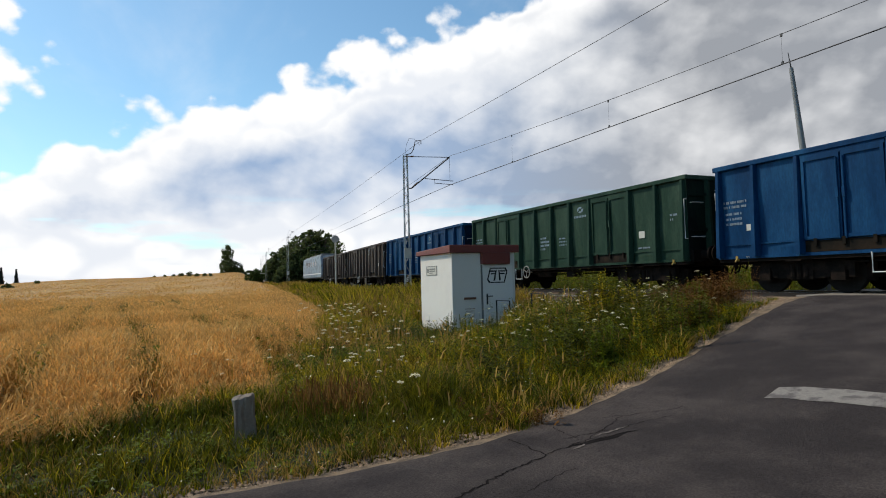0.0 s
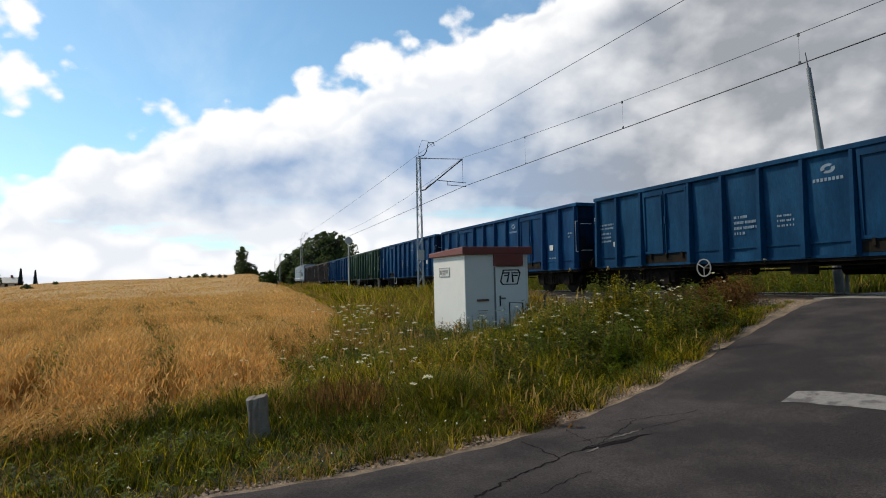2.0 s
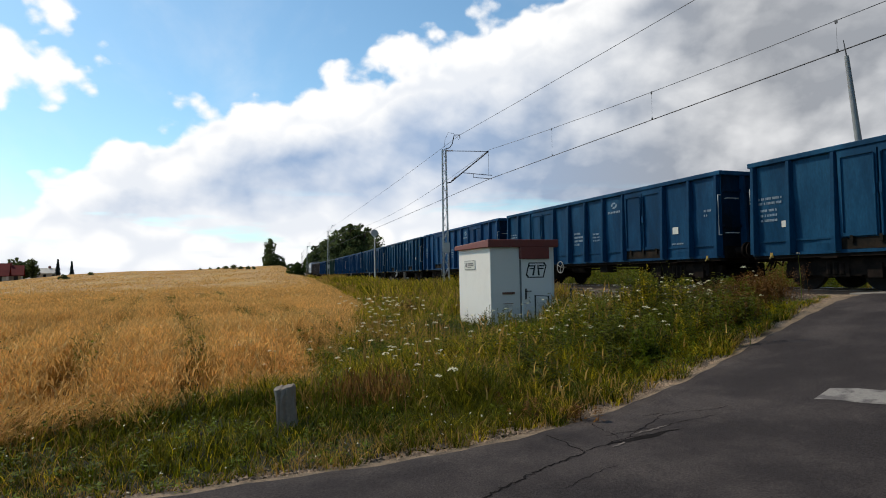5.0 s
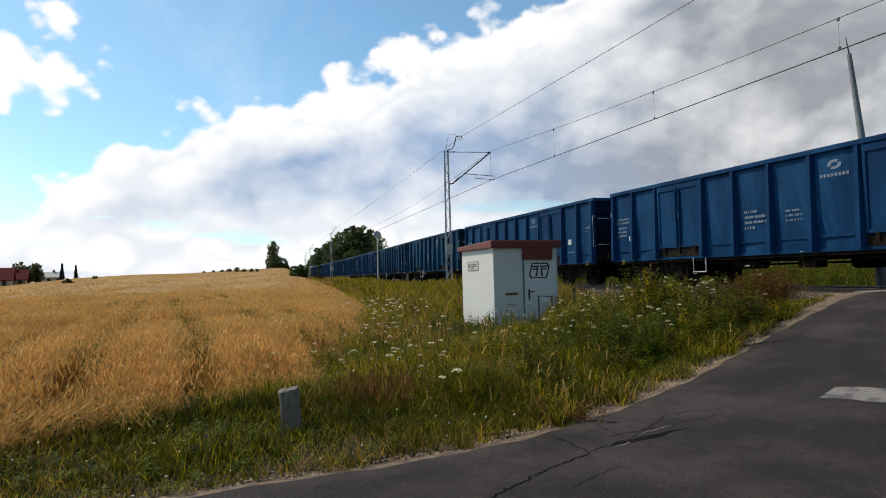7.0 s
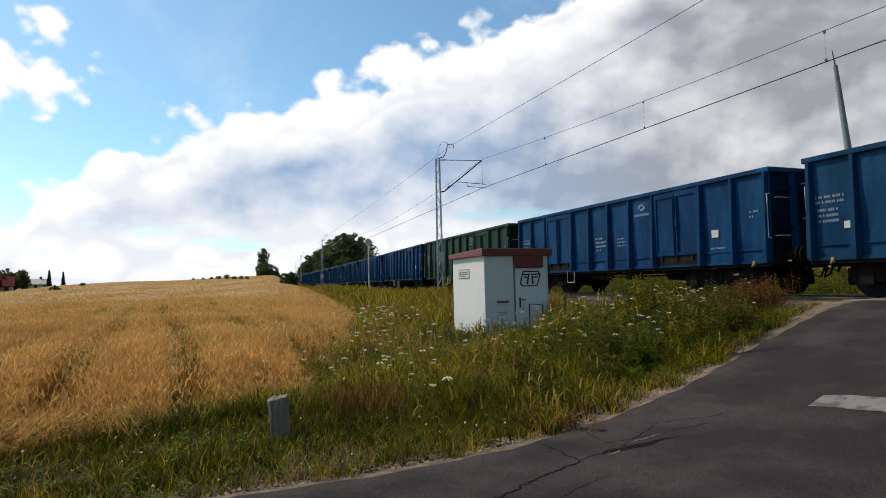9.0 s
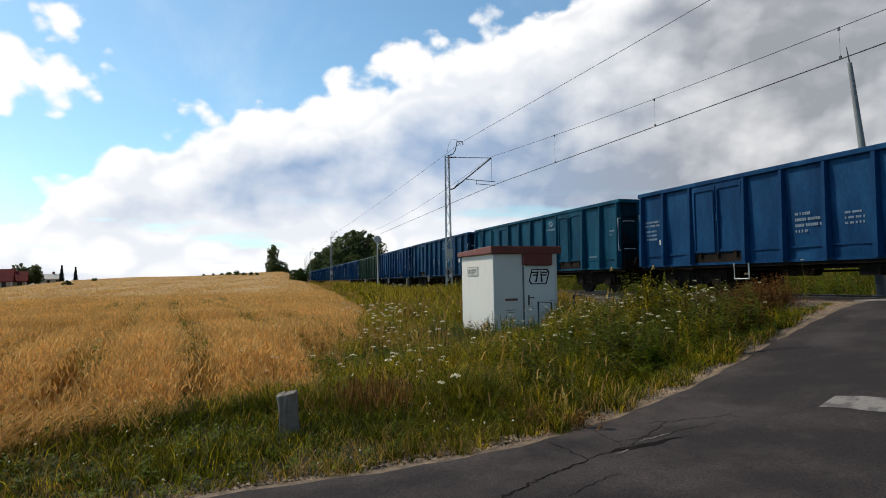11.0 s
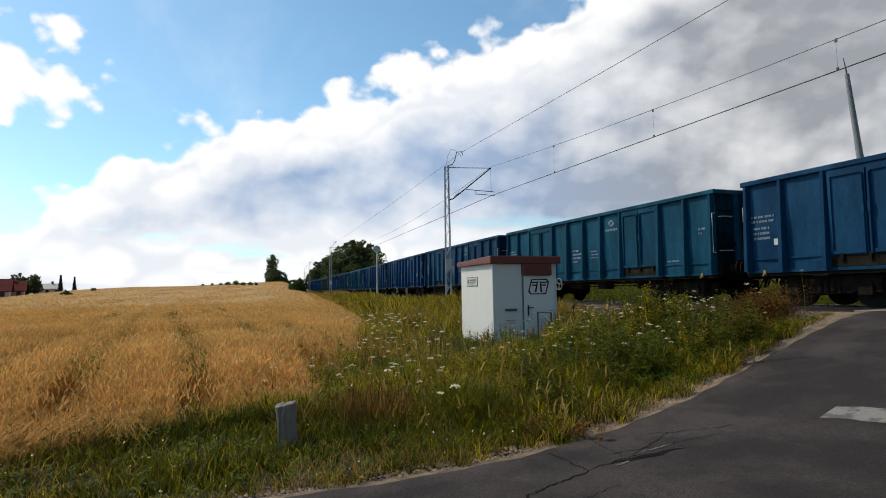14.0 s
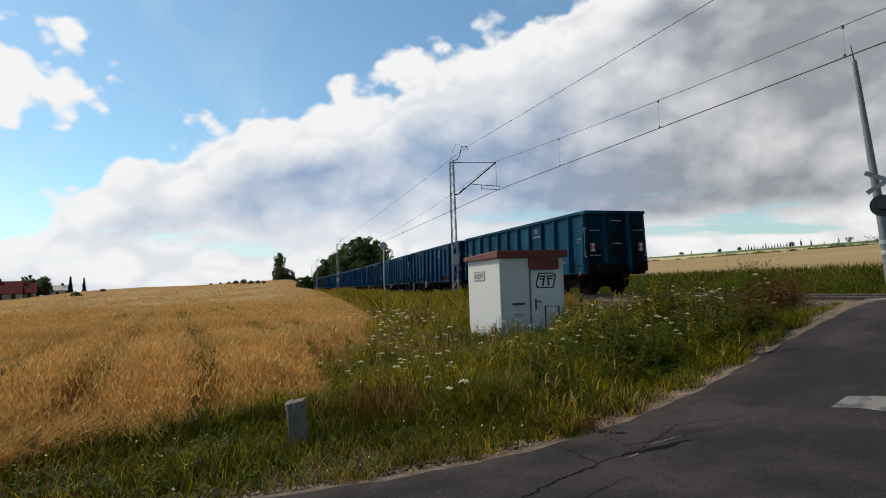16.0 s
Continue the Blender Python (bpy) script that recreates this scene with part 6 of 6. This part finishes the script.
def make_red_grass():
    """A patch of reddish dry stalks by the concrete post."""
    g = np.random.default_rng(63)
    n = 420
    x, y = g.normal(1.75, 0.24, n), g.normal(7.0, 0.26, n)
    h = g.uniform(0.2, 0.5, n)
    v, f = blades(n, x, y, height(x, y) - 0.02, h, g.uniform(0.006, 0.014, n), g.uniform(0.05, 0.45, n), 64)
    top = v.reshape(n, 6, 3)[:, 4:].mean(1)
    v2, f2 = blades(n, top[:, 0], top[:, 1], top[:, 2] - 0.12, np.full(n, 0.12), np.full(n, 0.014), g.uniform(0.1, 0.4, n), 65)
    sheet("red_stalks", [(v, f, 0), (v2, f2, 0)], [M["red_stalk"]], "reddish dry grass stalks beside the concrete post", "grass")


make_red_grass()


def make_tall_plants():
    """Single tall plants: bundles of upright stems with narrow drooping leaves."""
    g = np.random.default_rng(71)

    def plant(x, y, h, stems, mat, label, leaf=0.15, wide=0.13):
        z = float(height(x, y))
        w = thing("tall_weed", pose(x, y, z), label, "weed", "tall weeds of the verge")
        sx, sy = g.normal(0, wide * 0.6, stems), g.normal(0, wide * 0.6, stems)
        hs = h * g.uniform(0.6, 1.0, stems)
        hs[0] = h
        lx, ly = g.normal(0, 0.10 * h, stems), g.normal(0, 0.10 * h, stems)
        bm = B()
        for k in range(stems):
            tube(bm, (sx[k], sy[k], -0.05), (sx[k] + lx[k], sy[k] + ly[k], hs[k]), 0.007, 0.003, 5, False)
        part("stem", bm, M["weed"], w)["kind"] = "stuff"
        m = 90
        p = np.repeat(np.arange(stems), m)
        t = g.uniform(0.1, 1.0, stems * m)
        a0 = g.uniform(0, 6.28, stems * m)
        c = np.stack([sx[p] + lx[p] * t, sy[p] + ly[p] * t, hs[p] * t], -1)
        ln = leaf * g.uniform(0.5, 1.2, stems * m) * (1.15 - 0.75 * t)
        out = np.stack([np.cos(a0), np.sin(a0), g.uniform(0.1, 0.9, stems * m)], -1) * ln[:, None]
        sd = np.stack([-np.sin(a0), np.cos(a0), 0 * a0], -1) * (ln * 0.16)[:, None]
        tip = c + out
        tip[:, 2] -= ln * 0.35
        v = np.stack([c, c + out * 0.55 + sd, tip, c + out * 0.55 - sd], 1).reshape(-1, 3)
        soup("foliage", v, np.arange(len(v)).reshape(-1, 4), [mat], parent=w)["kind"] = "stuff"

    green = "tall bright green weed with narrow leaves before the rails"
    for x, y, h in ((8.62, 10.4, 1.25), (8.5, 10.7, 1.0), (9.0, 10.1, 1.2), (8.85, 10.6, 0.95), (8.2, 10.2, 0.8), (9.35, 10.3, 0.85), (7.6, 9.8, 0.7), (7.1, 10.2, 0.62)):
        plant(x, y, h * 1.12, 14, M["grass"], green)
    lush = "leafy green weed in the thick of the verge"
    for k in range(34):
        x = g.uniform(4.6, 9.9)
        y = float(road_left(x)) + g.uniform(0.9, 3.9)
        ray = x / y
        if track_x(y) - x < 3.0 or (y > 9.6 and 0.38 < ray < 0.60):
            continue
        plant(x, y, g.uniform(0.45, 0.85), 8, M["weed"] if k % 3 else M["grass"], lush, 0.13, 0.2)
    for k in range(12):
        y = g.uniform(9.5, 14.5)
        plant(float(wheat_edge(y)) + g.uniform(0.3, 2.0), y, g.uniform(0.5, 0.8), 7, M["weed"] if k % 2 else M["mugwort"], lush, 0.12, 0.2)
    grey = "grey-green bushy weed beside the white hut"
    for x, y, h in ((6.35, 13.6, 0.72), (6.75, 13.4, 0.62), (5.2, 11.6, 0.62), (5.5, 12.0, 0.66), (4.9, 11.2, 0.5), (7.3, 13.2, 0.5), (5.0, 12.3, 0.6), (5.7, 11.3, 0.5)):
        plant(x, y, h, 10, M["mugwort"], grey, 0.09, 0.16)
    dark = "dry brown weed stalk with seeds in the verge"
    for x, y, h in ((3.35, 9.4, 1.0), (3.5, 9.6, 0.95), (3.45, 9.2, 0.8), (3.2, 9.3, 0.85)):
        plant(x, y, h, 2, M["dock"], dark, 0.035, 0.05)


make_tall_plants()
sv, sf = blades(1, np.array([-2.05]), np.array([5.75]), np.array([-0.02]), np.array([0.78]), np.array([0.009]), np.array([0.25]), 90)
tagged(soup("grass_stalk", sv, sf, [M["dry"]]), "single pale dry grass stalk rising above the verge", "grass stalk")


def make_umbels():
    """White flat flower heads on thin stems, and small white blossoms low down."""
    g = np.random.default_rng(31)
    x, y, h, r = [], [], [], []
    for cx, cy, sx, sy, n, hh in ((3.7, 13.4, 0.45, 1.5, 60, 0.85), (2.7, 10.2, 0.6, 0.6, 22, 0.6), (2.3, 8.0, 0.6, 0.4, 24, 0.5), (8.6, 10.4, 1.2, 0.9, 80, 0.85), (6.8, 9.4, 1.2, 0.9, 70, 0.65), (6.9, 13.6, 0.8, 0.5, 20, 0.6), (4.7, 9.4, 1.2, 0.9, 24, 0.5), (1.5, 9.0, 1.2, 0.5, 9, 0.5), (11.0, 12.5, 1.0, 1.5, 16, 0.5)):
        x += list(cx + g.normal(0, sx, n))
        y += list(cy + g.normal(0, sy, n))
        h += list(hh * g.uniform(0.75, 1.25, n))
        r += list(g.uniform(0.018, 0.050, n))
    x += [2.62, 2.45]
    y += [6.5, 6.58]
    h += [0.48, 0.40]
    r += [0.06, 0.045]
    x, y, h, r = map(np.array, (x, y, h, r))
    ok = clear(x, y)
    x, y, h, r = x[ok], y[ok], h[ok], r[ok]
    n = len(x)
    z = height(x, y)
    sv, sf = blades(n, x, y, z, h, np.full(n, 0.009), np.full(n, 0.12), 32)
    top = sv.reshape(n, 6, 3)[:, 4:].mean(1)
    m = 40
    p = np.repeat(np.arange(n), m)
    a0, q = g.uniform(0, 6.28, n * m), np.sqrt(g.uniform(0, 1, n * m))
    c = top[p] + np.stack([q * np.cos(a0) * r[p], q * np.sin(a0) * r[p], (0.25 * r[p] * (1 - q ** 2)) + g.normal(0, 0.12, n * m) * r[p]], -1)
    s = (r[p] * 0.2 * g.uniform(0.6, 1.3, n * m))[:, None]
    d = np.stack([np.cos(a0), np.sin(a0), g.uniform(-0.6, 0.6, n * m)], -1) * s
    e = np.stack([-np.sin(a0), np.cos(a0), g.uniform(-0.6, 0.6, n * m)], -1) * s
    v = np.stack([c - d, c - e, c + d, c + e], 1).reshape(-1, 3)
    sheet("umbel_flowers", [(sv, sf, 0), (v, np.arange(len(v)).reshape(-1, 4), 1)], [M["weed"], M["umbel"]], "white flat-headed wild flowers on thin stems", "wild flowers")
    # small blossoms
    x, y, g = verge_points(16000, 33, False)
    ok = (patchy(x, y, 0.8, 34) > 0.45) & (np.hypot(x, y) < 14)
    ok &= (g.uniform(0, 1, len(x)) < 1 - 0.88 * (y < 8.8) * (x < 4))
    x, y = x[ok][:1300], y[ok][:1300]
    n = len(x)
    z = height(x, y) + tall_zone(x, y) * g.uniform(0.9, 1.5, n)
    s = g.uniform(0.005, 0.011, n)[:, None]
    a0 = g.uniform(0, 6.28, n)
    c = np.stack([x, y, z], -1)
    d = np.stack([np.cos(a0), np.sin(a0), g.uniform(-0.7, 0.7, n)], -1) * s
    e = np.stack([-np.sin(a0), np.cos(a0), g.uniform(0.3, 1.0, n)], -1) * s
    v = np.stack([c - d, c - e, c + d, c + e], 1).reshape(-1, 3)
    sv, sf = blades(n, x, y, height(x, y), z - height(x, y), np.full(n, 0.004), np.full(n, 0.0), 35)
    sheet("small_blossoms", [(sv, sf, 0), (v, np.arange(len(v)).reshape(-1, 4), 1)], [M["grass"], M["umbel"]], "tiny white blossoms scattered in the grass", "wild flowers")


make_umbels()


def make_wheat():
    g = np.random.default_rng(41)
    sets = []
    for n, y0, y1, wide, tall in ((150000, 5.7, 26, 0.6, 1.0), (50000, 26, 60, 3.0, 1.0), (60000, 60, 150, 6.0, 1.0)):
        y = y0 + (y1 - y0) * g.uniform(0, 1, n) ** (1.35 if y0 < 10 else 1.0)
        lo = -0.34 * y - 1.5
        hi = wheat_edge(y)
        x = lo + (hi - lo) * g.uniform(0, 1, n)
        ok = x < wheat_edge(y) + g.normal(0, 0.15, n) * (1 + 2.0 * smooth((9.5 - y) / 3))
        # wheel lines left by the tractor
        ok &= (wheel_line(x, y) > 0.3) | (y > 45) | (g.uniform(0, 1, n) < 0.12)
        x, y = x[ok], y[ok]
        m = len(x)
        rim = smooth((wheat_edge(y) - x) / 1.6) * smooth((y - 5.9 + 0.4 * np.sin(x * 1.7)) / 3.6)
        h = (0.25 + 0.75 * rim) * (0.60 + 0.16 * patchy(x, y, 0.8, 42)) * g.uniform(0.8, 1.1, m) * tall
        z = height(x, y)
        w = g.uniform(0.003, 0.005, m) * (1 + wide)
        sv, sf = blades(m, x, y, z, h, w, g.uniform(0.1, 0.45, m), 43)
        top = sv.reshape(m, 6, 3)[:, 4:].mean(1)
        ev, ef = blades(m, top[:, 0], top[:, 1], top[:, 2] - 0.03, np.full(m, 0.095) * g.uniform(0.8, 1.3, m), w * 2.8, g.uniform(0.3, 1.1, m), 44)
        sets += [(sv, sf, 0), (ev, ef, 1)]
        k = m // 2
        lv, lf = blades(k, x[:k], y[:k], z[:k] + h[:k] * 0.35, h[:k] * 0.5, w[:k] * 1.8, g.uniform(0.6, 1.4, k), 45)
        sets.append((lv, lf, 0))
    # straw pressed flat where the field ends
    n = 2600
    x, y = g.uniform(-3.4, -0.4, n), g.uniform(5.7, 7.6, n)
    ok = x < wheat_edge(y) + g.normal(0, 0.12, n)
    x, y = x[ok], y[ok]
    n = len(x)
    way = 2.2 * np.sin(x * 1.9 + 0.7 * y) + 1.3 * np.sin(y * 2.3 - x) + g.normal(0, 0.35, n)
    ln, up = g.uniform(0.25, 0.6, n), g.uniform(0.05, 0.22, n)
    d = np.stack([np.cos(way), np.sin(way)], -1)
    s0 = np.stack([-d[:, 1], d[:, 0]], -1) * 0.0035
    z0 = height(x, y) + g.uniform(0.02, 0.2, n)
    rows = []
    for t in (0.0, 0.5, 1.0):
        c = np.stack([x + d[:, 0] * ln * t, y + d[:, 1] * ln * t, z0 + up * np.sin(np.pi * (0.15 + 0.75 * t))], -1)
        hw = np.concatenate([s0 * (1.0 - 0.5 * t), np.zeros((n, 1))], 1)
        rows += [c - hw, c + hw]
    q = np.array([(0, 1, 3, 2), (2, 3, 5, 4)])
    sets.append((np.stack(rows, 1).reshape(-1, 3), (q[None] + (np.arange(n) * 6)[:, None, None]).reshape(-1, 4), 0))
    sheet("wheat", sets, [M["wheat"], M["ear"]], "ripe golden grain standing in the field", "wheat")
    # green weeds in the grain
    n = 9000
    y = g.uniform(9, 45, n)
    x = g.uniform(-12, 6, n)
    ok = (x < wheat_edge(y) - 0.6) & (patchy(x, y, 0.5, 46) > 0.72) & (g.uniform(0, 1, n) < 0.2) | (x < wheat_edge(y) - 0.6) & (wheel_line(x, y) < 0.3) & (patchy(x, y, 0.35, 48) > 0.62)
    x, y = x[ok], y[ok]
    s, l = leafy(len(x), x, y, g.uniform(0.5, 0.74, len(x)), 26, 0.06, 47)
    sheet("field_weeds", [(*s, 0), (*l, 0)], [M["weed"]], "green weeds growing among the grain", "weeds")


make_wheat()


def make_far_verge():
    """Rough growth beyond the rails."""
    g = np.random.default_rng(51)
    n = 60000
    y = g.uniform(6, 75, n)
    u = 2.6 + g.uniform(0, 1, n) ** 1.2 * 22
    x = track_x(y) + u
    d = y - road_left(x)
    ok = d > 0.4
    x, y, u = x[ok], y[ok], u[ok]
    n = len(x)
    h = (0.35 + 0.5 * smooth((u - 2.6) / 3)) * g.uniform(0.5, 1.2, n)
    v, f = blades(n, x, y, height(x, y), h, 0.02 + 0.0009 * np.hypot(x, y), g.uniform(0.1, 0.7, n), 52)
    k = (g.uniform(0, 1, n) < 0.06).astype(int)
    tagged(soup("far_verge_grass", v, f, [M["grass_dark"], M["dry"]], np.repeat(k, 2)), "rough green grass beyond the rails", "grass", kind="stuff")
    # tall growth that hides the field's foot
    xs = np.concatenate([g.normal(19.5, 1.2, 260), g.normal(20.6, 0.5, 60)])
    ys = np.concatenate([g.uniform(12.5, 28, 260), g.normal(19.0, 0.5, 60)])
    hs = np.concatenate([g.uniform(0.6, 1.3, 260), g.uniform(1.2, 2.0, 60)])
    s, l = leafy(len(xs), xs, ys, hs, 60, 0.09, 53, 0.28)
    sheet("far_weeds", [(*s, 0), (*l, 0)], [M["weed"]], "tall green weeds beyond the rails", "weeds")


make_far_verge()


# ---- what moves ----
def run(t):
    """Metres that the train has gone."""
    return 16.838 * t + 0.0187 * t * t


def motions():
    times = [0.5 * k for k in range(33)]
    for k, w in WAGONS.items():
        s0 = AHEAD + PITCH * k if k != "loco" else AHEAD + PITCH * 5 + 2.0
        walk(w, [(t, on_track(s0 + run(t))) for t in times])
    # wheels: all of one place in their bogie turn alike
    wheels = {}
    for w in WAGONS.values():
        for b in w.children:
            for o in b.children:
                if o.name.startswith("wheelset"):
                    wheels.setdefault(round(o.location.y, 2), []).append(o)
    for y, group in wheels.items():
        first = group[0]
        walk(first, [(f / 30, pose(0, y, 0.46, -math.degrees(run(f / 30) / 0.46))) for f in range(481)])
        for o in group[1:]:
            o.rotation_mode = "QUATERNION"
            o.animation_data_create()
            o.animation_data.action = first.animation_data.action
            o.animation_data.action_slot = first.animation_data.action_slot


motions()
